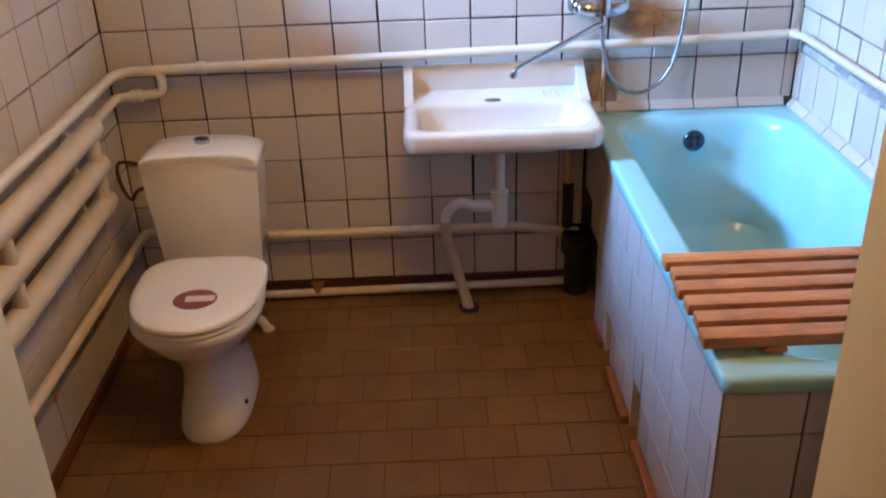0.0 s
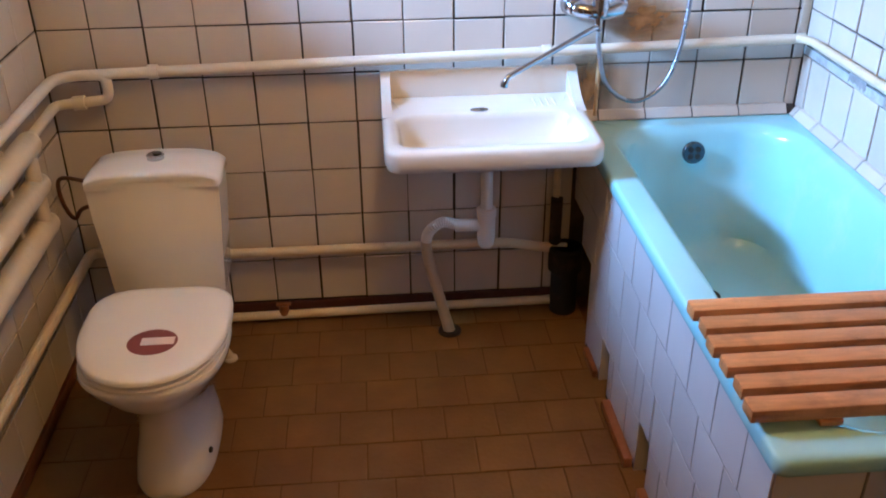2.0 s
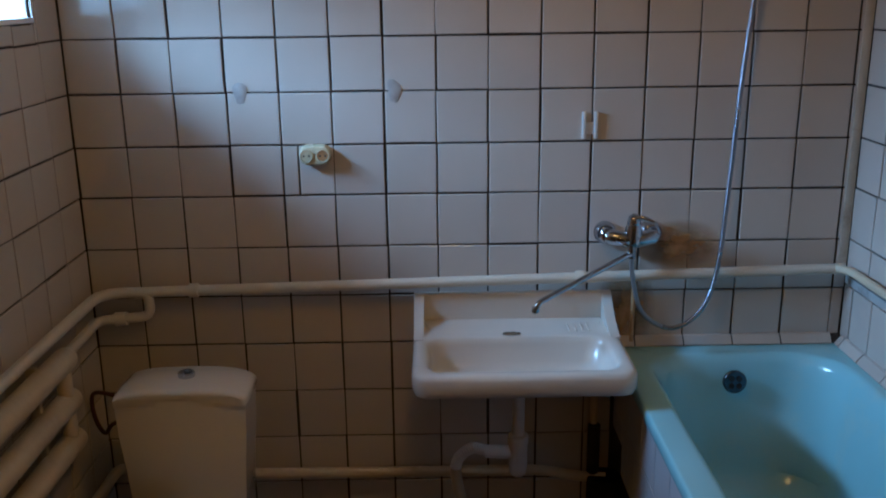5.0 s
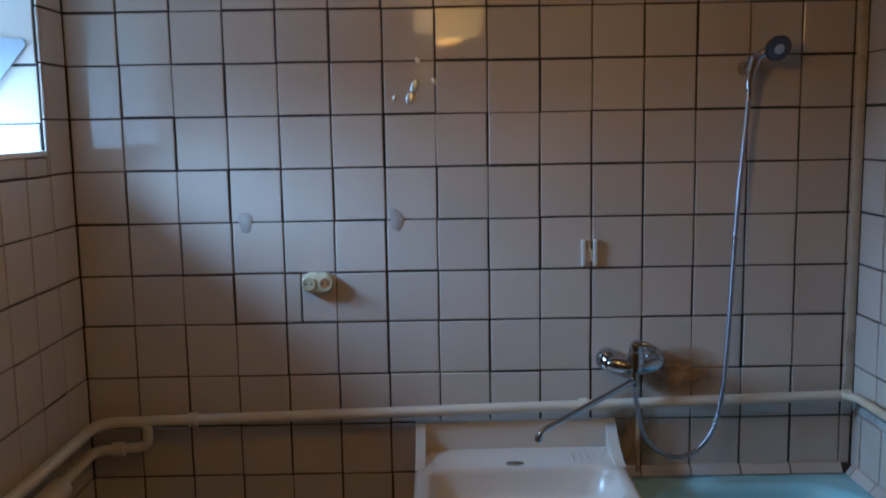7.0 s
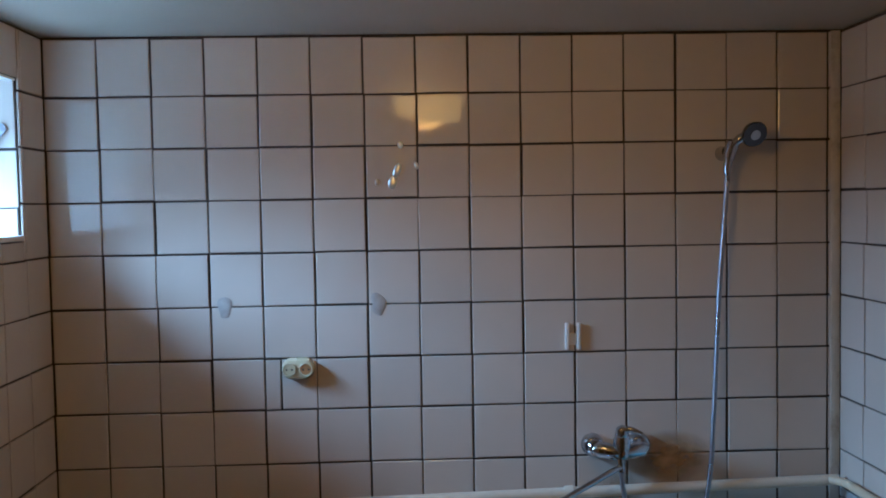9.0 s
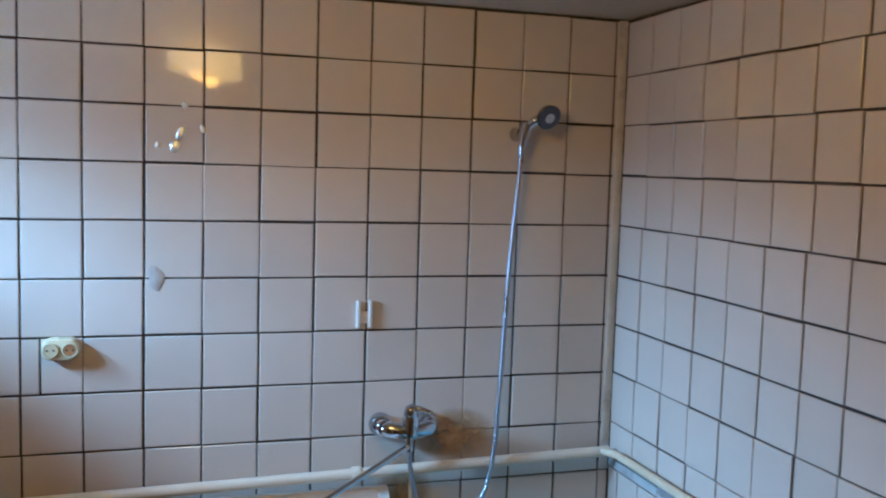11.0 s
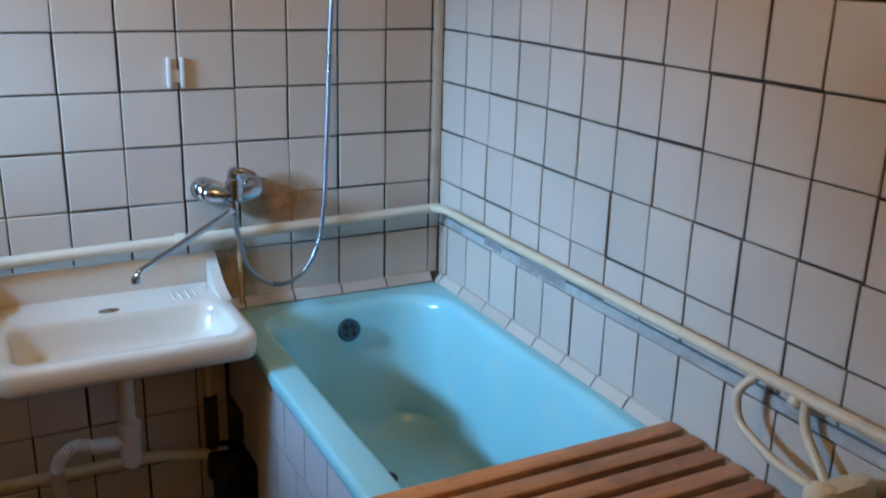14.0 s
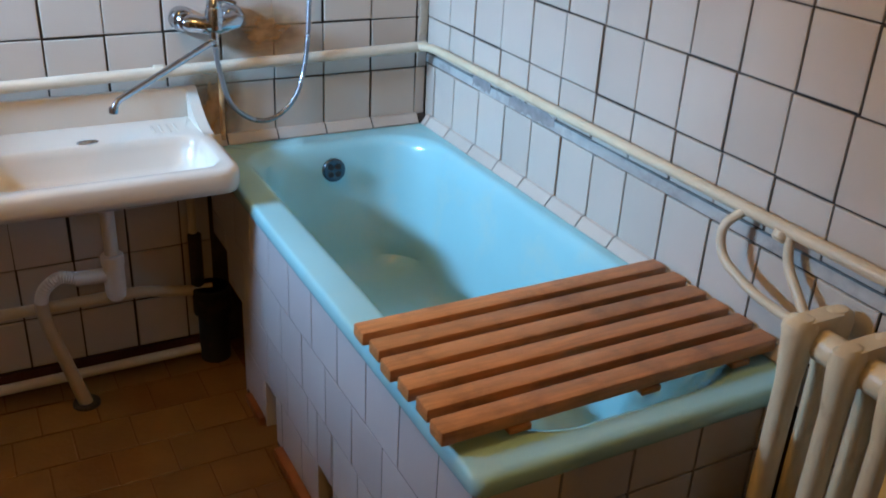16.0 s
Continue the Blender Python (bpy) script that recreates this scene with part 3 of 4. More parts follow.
def supply_hose():
    t = thing("supply_hose", "dark braided water hose looping behind the cistern", "water hose", (0.1, -0.2, 0.5))
    part("hose", tube(bezier([(0.20, -0.26, 0.615), (0.10, -0.20, 0.622), (0.038, -0.17, 0.615), (0.022, -0.16, 0.575), (0.030, -0.16, 0.515), (0.052, -0.16, 0.478), (0.085, -0.17, 0.515), (0.20, -0.25, 0.575)], 60), 0.0065, 10), M_SKIRT, t)
    part("valve", disc((0.15, -0.075, 0.282), (1, 0, -0.1), 0.013, 0.045, 16, 0.003), M_CHROME, t, "small chrome stop valve")
    part("valve_lever", box(0.162, 0.186, -0.105, -0.088, 0.285, 0.292, 0.002, 1), M_CHROME, t)
    return t


supply_hose()


# ---- pipes ----
def pipe_run(name, pts, r, mat, label, bend=0.05, extra=()):
    t = thing(name, label, "pipe", tuple(pts[0]))
    part("pipe", tube(rounded(pts, bend), r, 16), mat, t)
    for nm, p2, r2, b2 in extra:
        part(nm, tube(rounded(p2, b2, 8), r2, 14), mat, t)
    return t


upper = pipe_run("upper_pipe", [(0.045, -2.28, 0.895), (0.045, -0.052, 0.888), (W - 0.03, -0.052, 0.932)], 0.0160, M_PIPE_W,
                 "cream painted water pipe running round the walls", 0.07,
                 [("branch", [(0.140, -0.052, 0.888), (0.190, -0.054, 0.888), (0.192, -0.056, 0.815), (0.085, -0.060, 0.808), (0.034, -0.07, 0.806), (0.034, -0.345, 0.800)], 0.0150, 0.03), ("branch_coupling", [(0.085, -0.060, 0.808), (0.120, -0.059, 0.810)], 0.021, 0.01)])
for x, z in ((1.50, 0.915), (0.33, 0.894)):
    part("coupling", disc((x - 0.014, -0.052, z), (1, 0, 0.018), 0.0215, 0.028, 16, 0.003), M_PIPE_W, upper)
right_pipe = pipe_run("right_pipe", [(W - 0.060, -0.05, 0.934), (W - 0.030, -0.10, 0.936), (W - 0.030, -2.28, 0.945)], 0.0125, M_RADP, "cream painted pipe above the bathtub", 0.06,
         [("branch", [(W - 0.030, -1.41, 0.940), (W - 0.062, -1.385, 0.905), (W - 0.066, -1.40, 0.845), (W - 0.075, -1.50, 0.815), (W - 0.080, -1.63, 0.812)], 0.0095, 0.05),
          ("branch", [(W - 0.030, -1.52, 0.940), (W - 0.036, -1.53, 0.885), (W - 0.060, -1.62, 0.814)], 0.0095, 0.05)])
part("cap", disc((W - 0.034, -1.505, 0.934), (-0.5, 0, -0.85), 0.015, 0.018, 16, 0.005), M_RADP, right_pipe, "small round cap")
pipe_run("lower_pipe", [(0.045, -2.28, 0.365), (0.045, -0.05, 0.308), (0.16, -0.045, 0.268), (1.40, -0.045, 0.264), (1.50, -0.045, 0.240), (1.60, -0.06, 0.240)], 0.0165, M_PIPE,
         "cream painted water pipe low on the wall", 0.07)
fp = pipe_run("floor_pipe", [(0.36, -0.05, 0.022), (1.58, -0.05, 0.032)], 0.0155, M_PIPE, "old cream painted pipe just above the floor")
part("valve", disc((0.635, -0.05, 0.028), (0, 0, 1), 0.017, 0.036, 12, 0.003), M_KERB, fp)
part("valve_handle", box(0.610, 0.660, -0.06, -0.04, 0.062, 0.070, 0.003, 1), M_KERB, fp)
pipe_run("cross_pipe", [(1.668, -0.035, 0.90), (1.668, -0.035, 0.70)], 0.0065, M_RUSTY, "thin stained riser pipe by the bathtub")


def drain_stack():
    t = thing("drain_stack", "cast iron waste pipe in the corner, near black for the shade", "waste pipe", (1.596, -0.064, 0))
    part("pipe", tube([(1.596, -0.064, 0.0), (1.596, -0.064, 0.25)], 0.046, 20), M_SHADED_IRON, t)
    part("socket", disc((1.596, -0.064, 0.165), (0, 0, 1), 0.058, 0.085, 20, 0.006), M_SHADED_IRON, t)
    part("stub", tube([(1.560, -0.045, 0.25), (1.560, -0.045, 0.42)], 0.02, 14), M_SHADED_IRON, t)
    part("riser", tube([(1.560, -0.03, 0.36), (1.560, -0.03, 0.70)], 0.012, 12), M_PIPE, t, "cream painted riser")
    return t


drain_stack()


def pipe_radiator():
    t = thing("pipe_radiator", "cream painted radiator of three stacked steel pipes", "radiator", (0.06, -0.7, 0.62))
    zs = (0.800, 0.680, 0.560)
    for z in zs:
        rings = []
        for y, k in ((-1.22, 0.75), (-1.214, 0.93), (-1.20, 1.0), (-0.355, 1.0), (-0.341, 0.93), (-0.335, 0.75)):
            rings.append([(0.042 + 0.033 * k * math.cos(a), y, z + 0.034 * k * math.sin(a)) for a in [2 * math.pi * q / 24 for q in range(24)]])
        part("thick_pipe", loft(rings), M_RADP, t)
    for y in (-0.385, -1.06):
        for a, b in zip(zs, zs[1:]):
            part("stub", tube([(0.046, y, b + 0.026), (0.046, y, a - 0.026)], 0.021, 14), M_RADP, t)
    for y in (-0.5, -1.0):
        part("hook", box(0.0, 0.03, y - 0.008, y + 0.008, 0.51, 0.84, 0.003, 1), M_RADP, t)
    part("tail", tube(rounded([(0.043, -1.205, 0.822), (0.043, -1.30, 0.822), (0.046, -1.36, 0.85), (0.046, -1.38, 0.895)], 0.06), 0.015, 12), M_RADP, t)
    return t


pipe_radiator()


def cast_radiator():
    t = thing("cast_iron_radiator", "cream painted cast iron radiator in sections", "radiator", (2.25, -1.9, 0.3))
    zt, zb = 0.865, 0.285
    for i in range(6):
        y = -1.668 - i * 0.098
        b = bmesh.new()
        for xc in (2.198, 2.282):
            rings = [oval(xc, y, 0.026, 0.018, zb, 18, 2.3), oval(xc, y, 0.032, 0.023, zb + 0.03, 18, 2.3), oval(xc, y, 0.025, 0.0175, zb + 0.10, 18, 2.3), oval(xc, y, 0.025, 0.0175, zt - 0.12, 18, 2.3),
                     oval(xc, y, 0.031, 0.022, zt - 0.065, 18, 2.3), oval(xc, y, 0.034, 0.024, zt - 0.025, 18, 2.4), oval(xc, y, 0.031, 0.021, zt - 0.008, 18, 2.4), oval(xc, y, 0.020, 0.013, zt, 18, 2.2)]
            loft(rings, bm=b)
        for z in (zt - 0.045, zb + 0.045):
            loft([rring(2.198, 2.282, y - 0.018, y + 0.018, 0.008, z - 0.028, 3), rring(2.198, 2.282, y - 0.022, y + 0.022, 0.010, z, 3), rring(2.198, 2.282, y - 0.018, y + 0.018, 0.008, z + 0.043, 3)], bm=b)
        part("section", b, M_RAD, t)
        if i < 5:
            for z in (zt - 0.048, zb + 0.048):
                part("nipple", tube([(2.232, y - 0.018, z), (2.232, y - 0.080, z)], 0.029, 14), M_RAD, t)
    part("inlet", tube([(2.262, -1.60, 0.80), (2.25, -1.66, 0.812)], 0.024, 14), M_RAD, t)
    for y in (-1.75, -2.05):
        part("foot_bracket", box(2.262, W, y - 0.008, y + 0.008, 0.275, 0.29, 0.002, 1), M_RAD, t)
    return t


cast_radiator()


# ---- fittings on the back wall ----
def faucet():
    t = thing("faucet", "chrome single-lever bath faucet with a long spout", "faucet", (1.645, -0.05, 1.04))
    for x in (1.578, 1.715):
        part("escutcheon", tube([(x, -0.001, 1.046), (x, -0.02, 1.046), (x, -0.032, 1.046), (x, -0.036, 1.046)], [0.034, 0.034, 0.026, 0.012], 24), M_CHROME, t)
        part("nut", disc((x, -0.03, 1.046), (0, -1, 0), 0.024, 0.032, 24, 0.005), M_CHROME, t)
    part("body", tube([(1.57, -0.062, 1.046), (1.585, -0.066, 1.045), (1.62, -0.072, 1.04), (1.65, -0.076, 1.038), (1.68, -0.072, 1.04), (1.71, -0.066, 1.045), (1.725, -0.062, 1.046)], [0.016, 0.025, 0.023, 0.027, 0.023, 0.025, 0.016], 20), M_CHROME, t)
    part("cartridge", tube([(1.65, -0.078, 1.03), (1.65, -0.080, 1.075), (1.65, -0.080, 1.09)], [0.025, 0.025, 0.02], 20), M_CHROME, t)
    part("lever", tube([(1.65, -0.080, 1.086), (1.65, -0.081, 1.092), (1.651, -0.084, 1.110), (1.652, -0.086, 1.118)], [0.019, 0.021, 0.018, 0.008], 18), M_CHROME, t)
    part("lever_tip", tube(bezier([(1.652, -0.088, 1.106), (1.672, -0.098, 1.110), (1.702, -0.112, 1.100)], 10), [0.011 - 0.0005 * k for k in range(11)], 12), M_CHROME, t)
    part("outlet", tube([(1.645, -0.085, 1.03), (1.645, -0.09, 0.985)], 0.013, 14), M_CHROME, t)
    part("spout", tube(rounded([(1.645, -0.09, 0.998), (1.620, -0.115, 0.998), (1.352, -0.255, 0.908), (1.343, -0.26, 0.888)], 0.012), 0.0085, 14), M_CHROME, t, "long swivel spout")
    part("spout_tip", disc((1.343, -0.26, 0.896), (-0.1, 0, -1), 0.0115, 0.016, 14, 0.002), M_CHROME, t)
    return t


faucet()


def shower():
    t = thing("shower_set", "chrome hand shower on a wall holder with a metal hose", "shower", (1.98, -0.05, 1.9))
    part("holder", tube([(1.975, -0.002, 1.905), (1.975, -0.02, 1.905), (1.975, -0.05, 1.908)], [0.022, 0.018, 0.017], 18), M_CHROME, t)
    part("holder_cup", tube([(1.972, -0.062, 1.885), (1.985, -0.066, 1.935)], [0.017, 0.02], 18), M_CHROME, t)
    part("hand_shower", tube(bezier([(1.970, -0.062, 1.865), (1.980, -0.068, 1.915), (1.996, -0.082, 1.940), (2.028, -0.092, 1.955)], 16), [0.012] * 6 + [0.0125] * 5 + [0.014] * 6, 16), M_CHROME, t)
    ax = Vector((0.12, -0.90, -0.42)).normalized()
    hc = Vector((2.032, -0.098, 1.957))
    part("spray_head", tube([hc - ax * 0.012, hc - ax * 0.004, hc + ax * 0.010, hc + ax * 0.014], [0.018, 0.033, 0.038, 0.035], 26), M_DARKCHROME, t, "chrome spray head, coloured dark for the room it reflects")
    part("spray_face", disc(hc + ax * 0.0142, ax, 0.015, 0.002, 24), M_CHROME, t, "bright spray plate")
    hose = bezier([(1.645, -0.09, 0.985), (1.650, -0.095, 0.93), (1.675, -0.10, 0.83), (1.735, -0.10, 0.775), (1.80, -0.10, 0.772), (1.868, -0.095, 0.83), (1.905, -0.085, 0.95), (1.925, -0.07, 1.15), (1.945, -0.06, 1.50), (1.968, -0.06, 1.80), (1.970, -0.062, 1.868)], 120)
    part("hose", tube(hose, 0.0072, 10, ripple=0.06), M_HOSE, t, "ribbed metal shower hose")
    part("hose_collar", disc((1.9695, -0.062, 1.845), (0, 0, 1), 0.011, 0.03, 14, 0.002), M_CHROME, t)
    return t


shower()


def socket():
    t = thing("wall_socket", "ivory double electrical socket on the tiles", "socket", (0.712, -0.001, 1.297))
    part("cover", loft([[(p[0], -0.001 - d, p[1]) for p in [(q[0], q[1]) for q in rring(0.664 + e, 0.760 - e, 1.267 + e, 1.327 - e, 0.028 - e, 0)]] for d, e in ((0, 0), (0.024, 0.001), (0.031, 0.004), (0.033, 0.010))]), M_SOCKET, t)
    for x in (0.688, 0.736):
        part("socket_cup", tube([(x + 0.018 * math.cos(a), -0.037, 1.297 + 0.018 * math.sin(a)) for a in [2 * math.pi * i / 24 for i in range(25)]], 0.0022, 8), M_SOCKET, t)
        part("cup_floor", disc((x, -0.0362, 1.297), (0, -1, 0), 0.0155, 0.0008, 20), M_RUST if x > 0.7 else M_SOCKET, t)
        for dx in (-0.008, 0.008):
            part("pin_hole", disc((x + dx, -0.0371, 1.297), (0, -1, 0), 0.003, 0.0006, 10), M_BLACK, t)
    return t


socket()


def hook():
    t = thing("wall_hook", "pair of narrow white plastic strips stuck on the tiles", "wall hook", (1.524, -0.001, 1.37))
    for x in (1.506, 1.541):
        part("strip", box(x - 0.006, x + 0.006, -0.012, -0.0005, 1.332, 1.412, 0.003, 2), M_WHITE_PL, t)
    part("base", box(1.5125, 1.5345, -0.004, -0.0005, 1.345, 1.38, 0.001, 1), M_WHITE_PL, t)
    return t


hook()
for i, (x, z) in enumerate(((0.500, 1.478), (0.948, 1.479))):
    b = bmesh.new()
    loft([[(x + dx * s, y, z + dz * s) for dx, dz in [(0.020 * math.cos(a) * (1 + 0.2 * math.sin(3 * a + i)), 0.036 * math.sin(a) * (1 + 0.15 * math.cos(2 * a + i))) for a in [2 * math.pi * k / 24 for k in range(24)]]] for y, s in ((-0.0005, 1), (-0.0016, 0.85))], bm=b)
    solid("glue_mark", b, M_GLUE, "grey mark of old glue on the tiles", "glue mark", kind="", group="glue marks on the wall")


def glint_bump(x, z, w, h, turn):
    """A small metal dome added on the tiles to show a white glint."""
    rings = []
    for k, d in ((1.0, 0.0), (0.92, 0.0016), (0.62, 0.0034), (0.2, 0.0042)):
        rings.append([(x + w * k * math.cos(a) * math.cos(turn) - h * k * math.sin(a) * math.sin(turn), -0.0006 - d,
                       z + w * k * math.cos(a) * math.sin(turn) + h * k * math.sin(a) * math.cos(turn)) for a in [2 * math.pi * q / 18 for q in range(18)]])
    solid("glint_bump", loft(rings), M_GLINT, "tiny metal dome added for a white glint on the tiles", "foil scrap", kind="", group="foil scraps on the wall")


for fx, fz, fw, fh, ft in ((1.012, 1.872, 0.011, 0.022, -0.35), (0.998, 1.836, 0.013, 0.020, -0.2), (1.022, 1.945, 0.008, 0.011, 0.2), (1.068, 1.885, 0.006, 0.012, 0.3), (0.952, 1.838, 0.006, 0.010, -0.2)):
    glint_bump(fx, fz, fw, fh, ft)

M_RUST_SHADE = material("rust_shade_film", (0.40, 0.25, 0.115), 0.5, var=0.2, scale=20)
_t = M_RUST_SHADE.node_tree
_tc, _gr = _t.nodes.new("ShaderNodeTexCoord"), _t.nodes.new("ShaderNodeTexGradient")
_gr.gradient_type = "SPHERICAL"
_sn, _sm = _t.nodes.new("ShaderNodeTexNoise"), _t.nodes.new("ShaderNodeMath")
_sn.inputs["Scale"].default_value = 3.0
_sm.operation = "MULTIPLY"
_sb = _t.nodes.new("ShaderNodeMath")
_sb.operation, _sb.use_clamp = "MULTIPLY", True
_sb.inputs[1].default_value = 1.6
_t.links.new(_tc.outputs["Object"], _gr.inputs["Vector"])
_t.links.new(_tc.outputs["Object"], _sn.inputs["Vector"])
_t.links.new(_gr.outputs["Fac"], _sm.inputs[0])
_t.links.new(_sn.outputs["Fac"], _sm.inputs[1])
_t.links.new(_sm.outputs[0], _sb.inputs[0])
_t.links.new(_sb.outputs[0], _t.nodes["Principled BSDF"].inputs["Alpha"])
# the film beside the faucet paints rust together with the faucet's warm shadow
for x, z, a, b in ((1.81, 1.00, 0.14, 0.085), (1.655, 0.80, 0.095, 0.17)):
    bm = loft([[(math.cos(q), y, math.sin(q)) for q in [2 * math.pi * k / 24 for k in range(24)]] for y in (0.0, 0.3)])
    o = solid("rust_shade", bm, M_RUST_SHADE, "faint brown film of rust and painted warm shadow on the tiles", "stain", kind="", group="rust stains on the wall")
    o.matrix_world = Matrix.Translation((x, -0.0022, z)) @ Matrix.Diagonal((a, 0.001, b, 1))
rn = random.Random(3)
for y0, y1, z in ((-0.30, -0.40, 0.895), (-0.50, -0.72, 0.89)):
    b = bmesh.new()
    n = 18
    top = [(W - 0.0015, y0 + (y1 - y0) * k / n, z + 0.014 + rn.uniform(-0.006, 0.006)) for k in range(n + 1)]
    low = [(W - 0.0015, y0 + (y1 - y0) * k / n, z - 0.016 + rn.uniform(-0.008, 0.006)) for k in range(n, -1, -1)]
    loft([[(x + 0.0016, y, zz) for x, y, zz in top + low], top + low], bm=b)
    solid("mortar_patch", b, M_SMEAR, "rough grey mortar smear under the pipe", "mortar patch", kind="", group="mortar smears on the wall")


def ceiling_lamp():
    lx, ly = 1.115, -1.2
    t = thing("ceiling_lamp", "warm glowing frosted glass ceiling lamp", "ceiling lamp", (lx, ly, H))
    part("base", box(lx - 0.12, lx + 0.12, ly - 0.05, ly + 0.05, H - 0.03, H, 0.006, 2), M_WINFRAME, t)
    rings = [rring(lx - 0.142 + d, lx + 0.142 - d, ly - 0.07 + d, ly + 0.07 - d, 0.02, H - z) for z, d in ((0.0305, 0.004), (0.037, 0.0), (0.13, 0.0), (0.145, 0.012))]
    part("shade", loft(rings), M_LAMP, t).visible_shadow = False
    return t


ceiling_lamp()


# ---- tiles, piece by piece ----
tile_cache = {}


def tile_mesh(w, h, d, bevel, mat):
    """A tile lying in x, z with its face to -y: sides, a soft edge and a flat face."""
    key = (round(w, 4), round(h, 4), d, mat.name)
    if key in tile_cache:
        return tile_cache[key]
    a, b = w / 2, h / 2
    e = min(bevel, a * 0.4, b * 0.4)
    rings = [[(-a, d, -b), (a, d, -b), (a, d, b), (-a, d, b)], [(-a, e * 0.6, -b), (a, e * 0.6, -b), (a, e * 0.6, b), (-a, e * 0.6, b)],
             [(-a + e, 0, -b + e), (a - e, 0, -b + e), (a - e, 0, b - e), (-a + e, 0, b - e)]]
    vs = [p for r in rings for p in r]
    fs = [(4 * r + i, 4 * r + (i + 1) % 4, 4 * r + 4 + (i + 1) % 4, 4 * r + 4 + i) for r in range(2) for i in range(4)]
    fs.append((8, 9, 10, 11))
    me = bpy.data.meshes.new("tile")
    me.from_pydata(vs, [], fs)
    me.materials.append(mat)
    me.update()
    tile_cache[key] = me
    return me


def cut(rect, hole):
    """The rectangle less the hole, as up to four rectangles."""
    u0, u1, v0, v1 = rect
    a0, a1, b0, b1 = hole
    if u1 <= a0 or u0 >= a1 or v1 <= b0 or v0 >= b1:
        return [rect]
    out = []
    if u0 < a0:
        out.append((u0, a0, v0, v1))
    if u1 > a1:
        out.append((a1, u1, v0, v1))
    m0, m1 = max(u0, a0), min(u1, a1)
    if v0 < b0:
        out.append((m0, m1, v0, b0))
    if v1 > b1:
        out.append((m0, m1, b1, v1))
    return [r for r in out if r[1] - r[0] > 0.006 and r[3] - r[2] > 0.006]


rnd = random.Random(7)


def lay(parent, name, rects, turn, origin, mat, d=0.0065, bevel=0.0022, tilt=0.25, joint=0.0055):
    """Lays tiles for rectangles (u0, u1, v0, v1) on a face: turn is its heading in degrees, 0 faces -y."""
    for u0, u1, v0, v1 in rects:
        me = tile_mesh(u1 - u0 - joint, v1 - v0 - joint, d, bevel, mat)
        o = new(name, me)
        o.parent = parent
        f = pose(*origin, 0, 0, turn)
        o.matrix_basis = f @ pose((u0 + u1) / 2 + rnd.gauss(0, 0.0009), rnd.uniform(-0.0006, 0.0006), (v0 + v1) / 2 + rnd.gauss(0, 0.0008), rnd.gauss(0, tilt), rnd.gauss(0, 0.2), rnd.gauss(0, tilt))


def grid(us, vs, holes=()):
    out = []
    for u0, u1 in zip(us, us[1:]):
        for v0, v1 in zip(vs, vs[1:]):
            rs = [(u0, u1, v0, v1)]
            for h in holes:
                rs = [q for r in rs for q in cut(r, h)]
            out += rs
    return out


rows_z = ROWS + [H - 0.006]
cols_back = [i * PX for i in range(16)] + [W]
cut_tile = (4 * PX, 5 * PX, rows_z[7], rows_z[8])
back = [r for r in grid(cols_back, rows_z, [(1.62, W, 0, 0.60)]) if max(abs(a - b) for a, b in zip(r, cut_tile)) > 0.01]
back += [(cut_tile[0], 0.660, *cut_tile[2:]), (0.658, *cut_tile[1:])]
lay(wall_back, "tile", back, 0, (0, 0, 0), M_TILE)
# left wall: u runs from the far end towards the back wall
cols_left = [-2.30] + [-k * 0.1535 for k in range(14, -1, -1)]
cols_left[-1] = -0.001
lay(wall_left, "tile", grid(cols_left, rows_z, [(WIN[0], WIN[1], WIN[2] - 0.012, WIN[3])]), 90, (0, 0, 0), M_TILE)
# right wall: u runs from the back wall forward
cols_right = [0.001, 0.146] + [0.292 + 0.1457 * k for k in range(5)] + [1.016 + 0.139 * k for k in range(9)] + [2.30]
SEAM = (0.868, 0.898)
low_cols = [0.001, 0.060, 0.187, 0.336, 0.480, 0.616, 0.752, 0.888] + cols_right[7:]
for k, (v0, v1) in enumerate(zip(rows_z, rows_z[1:])):
    us = low_cols if k == 4 else cols_right
    slip = 0 if k == 4 else rnd.gauss(0, 0.006)
    us = [us[0]] + [u + slip for u in us[1:-1]] + [us[-1]]
    v0, v1 = (SEAM[1] if k == 5 else v0), (SEAM[0] if k == 4 else v1)
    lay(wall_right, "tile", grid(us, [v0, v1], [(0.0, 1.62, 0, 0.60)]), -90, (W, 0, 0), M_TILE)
seam = box(W - 0.0005, W + T, -2.28, -0.002, SEAM[0] + 0.002, SEAM[1] - 0.002)
solid("mortar_seam", seam, M_SEAM, "grey strip of bare mortar between the tiles under the pipe", "mortar seam")
solid("corner_bead", box(2.304, W - 0.001, -0.0025, T, 0.955, H - 0.004, 0.002), M_BEAD, "cream filler strip in the corner of the walls", "corner strip")
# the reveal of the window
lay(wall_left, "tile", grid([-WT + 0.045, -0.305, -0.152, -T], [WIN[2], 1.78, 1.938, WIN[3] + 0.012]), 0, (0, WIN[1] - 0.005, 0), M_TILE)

# ledge of sloping edge tiles over the bathtub rim
ledge = thing("ledge", "white sloping edge tiles along the bathtub rim", "tile edging", (W, 0, 0.68), kind="structure")
LEDGE = [(0.0, 0.6765), (0.024, 0.6765), (0.026, 0.681), (0.008, 0.705), (0.0, 0.707)]
bed = [(0.0, 0.677), (0.021, 0.677), (0.022, 0.680), (0.006, 0.702), (0.0, 0.703)]
part("bed", loft([[(x, -0.001 - y, z) for y, z in bed] for x in (1.625, W - 0.004)]), M_GROUT, ledge, "dark joint mortar", smooth=False)
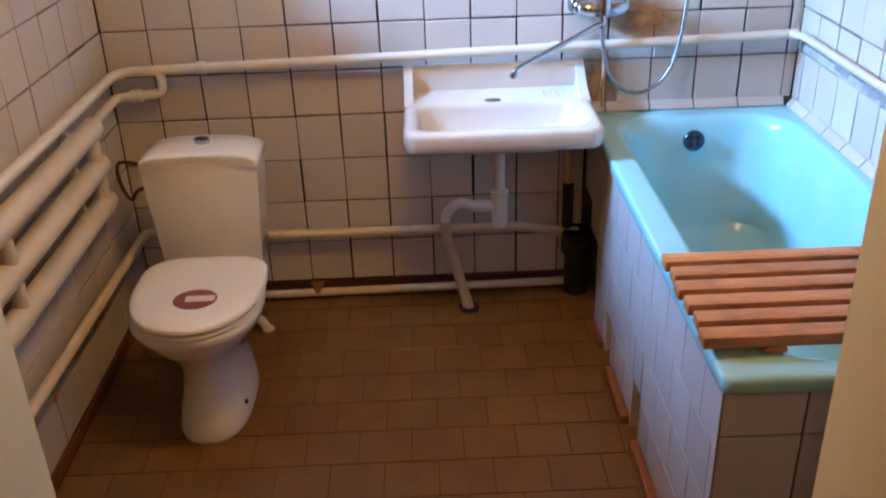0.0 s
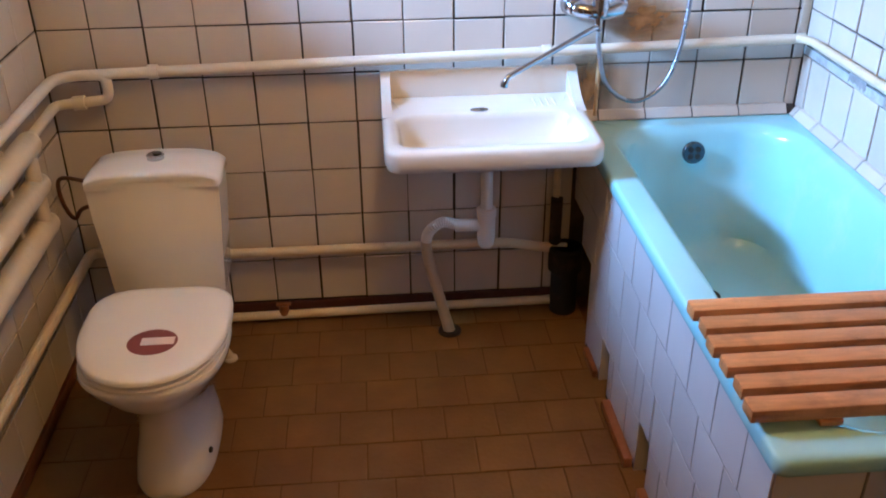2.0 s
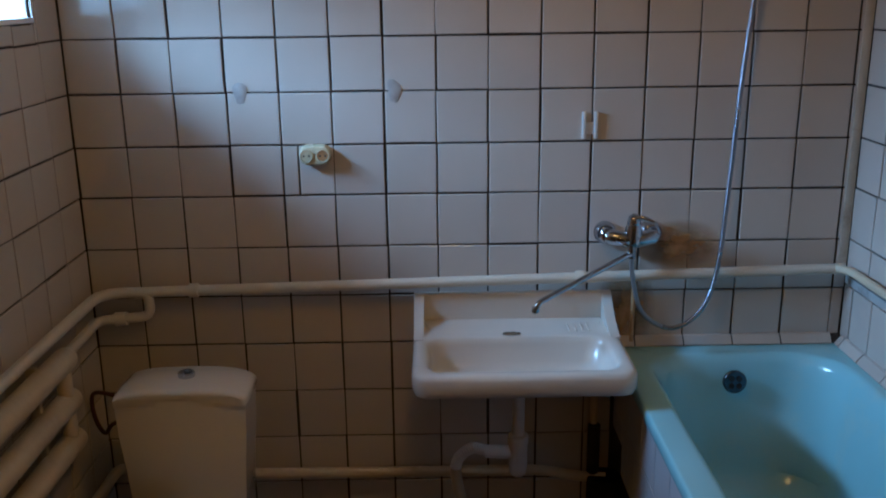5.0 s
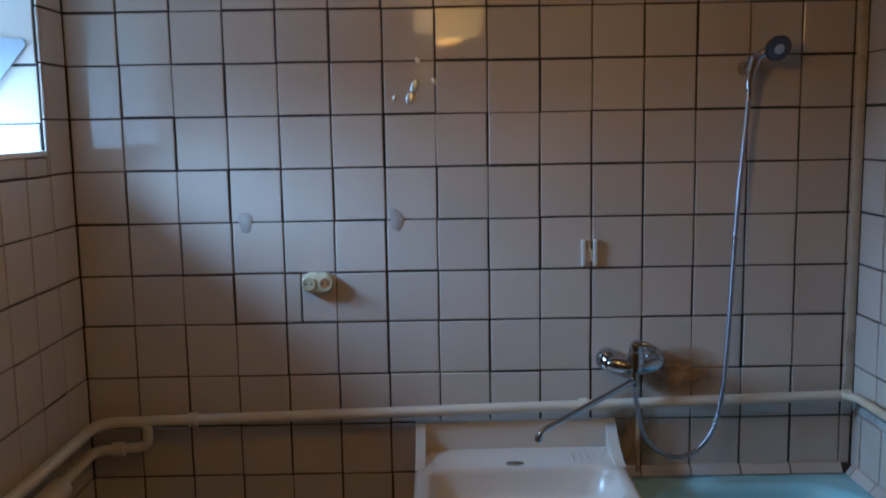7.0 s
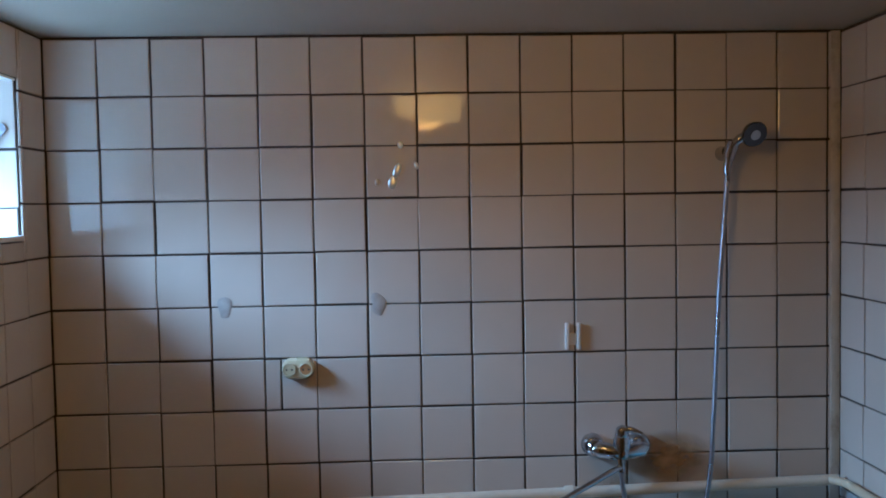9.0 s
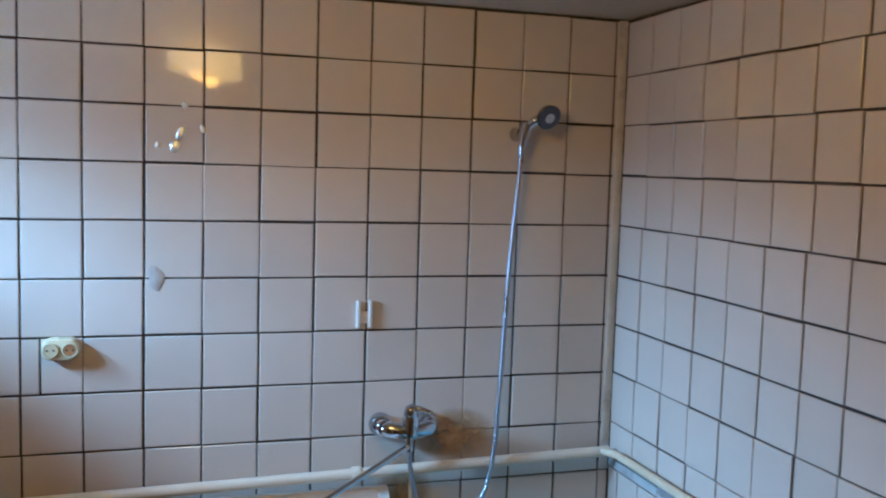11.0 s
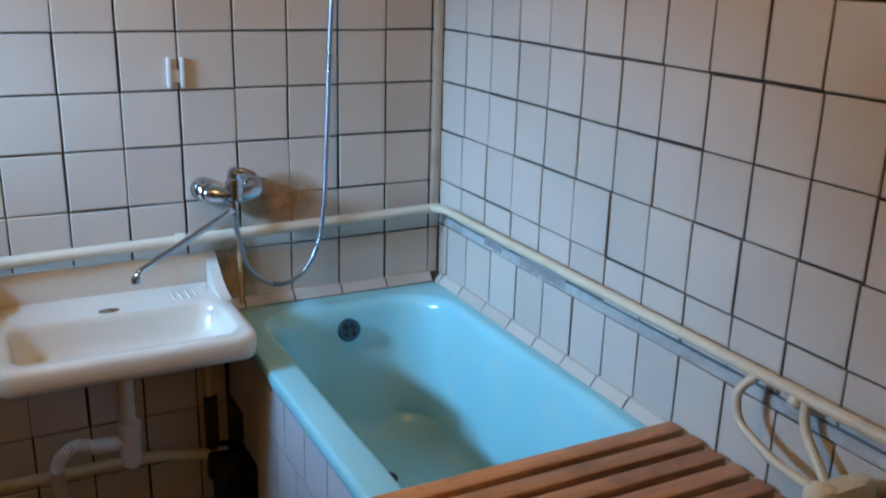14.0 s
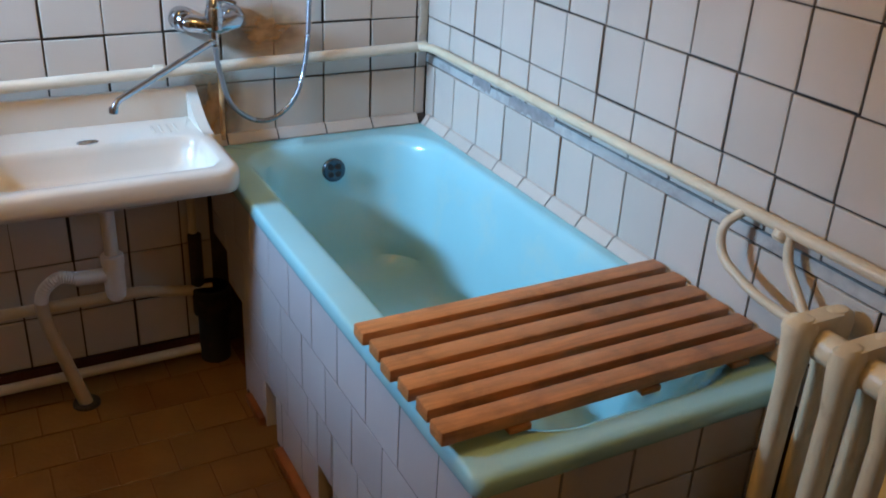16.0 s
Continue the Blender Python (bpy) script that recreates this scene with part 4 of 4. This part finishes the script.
part("bed", loft([[(W - 0.001 - y, q, z) for y, z in bed] for q in (-0.028, -1.60)]), M_GROUT, ledge, smooth=False)
back_cuts = [1.622] + [x for x in cols_back if 1.64 < x < 2.29] + [W - 0.030]
right_cuts = [0.030] + [u for u in low_cols if 0.05 < u < 1.59] + [1.602]
for a, b in zip(back_cuts, back_cuts[1:]):
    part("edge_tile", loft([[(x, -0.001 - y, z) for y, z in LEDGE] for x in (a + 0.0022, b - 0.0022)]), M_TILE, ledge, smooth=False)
for a, b in zip(right_cuts, right_cuts[1:]):
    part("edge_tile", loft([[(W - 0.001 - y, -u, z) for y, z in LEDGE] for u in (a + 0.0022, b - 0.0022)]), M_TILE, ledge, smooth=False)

# ---- the tiled screen below the bathtub ----
AX, AY = 1.628, -1.588
screen = thing("bath_screen", "white tiled screen under the bathtub with notches at the floor", "bath screen", (AX, AY, 0), kind="structure")
core = box(AX + 0.0002, AX + 0.06, AY + T, -0.006, 0.40, 0.630)
box(AX + 0.0002, AX + 0.06, AY + T, -0.15, 0.30, 0.40, bm=core)
ys = [AY + T, -0.985, -0.885, -0.572, -0.478, -0.29]
for a, b in zip(ys[::2], ys[1::2]):
    box(AX + 0.0002, AX + 0.06, a, b, 0, 0.30, bm=core)
box(AX + T, W, AY + T, AY + 0.06, 0, 0.630, bm=core)
part("core", core, M_MORTAR, screen, "dark mortar core", smooth=False)
vs = [0.015, 0.165, 0.322, 0.477, 0.632]
holes = [(0.885, 0.985, 0.0, 0.17), (0.478, 0.572, 0.0, 0.155), (0.0, 0.29, 0.0, 0.30), (0.0, 0.15, 0.29, 0.40)]
us = [0.006 + k * 0.153 for k in range(11)] + [-AY - 0.001]
side = []
for (v0, v1), slip in zip(zip(vs, vs[1:]), (0.0, 0.052, 0.018, 0.088)):
    row = [us[0]] + [u + slip for u in us[1:-1] if u + slip < us[-1] - 0.02] + [us[-1]]
    side += grid(row, [v0, v1], holes)
for u0, u1, v0, v1 in side:
    me = tile_mesh(u1 - u0 - 0.0045, v1 - v0 - 0.003, 0.003, 0.0004, M_APRON)
    o = new("tile", me)
    o.parent = screen
    o.matrix_basis = Matrix.Translation((-AX, -AY, 0)) @ pose(AX - 0.0009 + rnd.uniform(-0.0002, 0.0002), -(u0 + u1) / 2, (v0 + v1) / 2, 0, rnd.gauss(0, 0.4), -90 + rnd.gauss(0, 0.15))
front = grid([AX + 0.002, 1.80, 1.953, 2.106, 2.259, W - 0.001], [0.015, 0.178, 0.336, 0.515, 0.632])
for u0, u1, v0, v1 in front:
    me = tile_mesh(u1 - u0 - 0.0055, v1 - v0 - 0.0055, 0.0065, 0.0008, M_APRON)
    o = new("tile", me)
    o.parent = screen
    o.matrix_basis = Matrix.Translation((-AX, -AY, 0)) @ pose((u0 + u1) / 2, AY, (v0 + v1) / 2, rnd.gauss(0, 0.3), 0, rnd.gauss(0, 0.3))
for ya, yb, w_, h_ in ((-1.50, -0.995, 0.026, 0.04), (-0.880, -0.62, 0.028, 0.035), (-0.475, -0.34, 0.020, 0.03)):
    part("kerb", box(AX - w_, AX - 0.001, ya, yb, 0, h_, 0.006, 2), M_KERB, screen, "worn brown painted kerb, coloured brighter as lit")
for y, h_ in ((-0.885, 0.172), (-0.478, 0.158), (-0.29, 0.30)):
    part("notch_jamb", box(AX - 0.0008, AX + 0.062, y - 0.004, y + 0.003, 0.0, h_, 0.001, 1), M_APRON, screen, "white plastered notch edge")

# ---- floor tiles in running bond ----
FX, FY = 0.1525, 0.1455
for r in range(17):
    y1 = 0.015 - r * FY
    y0 = y1 - FY
    off = (0.146 if r % 2 else 0.068)
    x = off - FX
    while x < AX:
        a, b = max(x, 0.004), min(x + FX, AX + 0.03)
        if b - a > 0.01:
            me = tile_mesh(b - a - 0.004, FY - 0.004, 0.003, 0.0016, M_FLOOR)
            o = new("floor_tile", me)
            o.parent = floor
            o.matrix_basis = Matrix.Translation(((a + b) / 2, (y0 + y1) / 2, rnd.uniform(-0.0005, 0.0004))) @ Matrix.Rotation(radians(-90 + rnd.gauss(0, 0.15)), 4, "X")
        x += FX
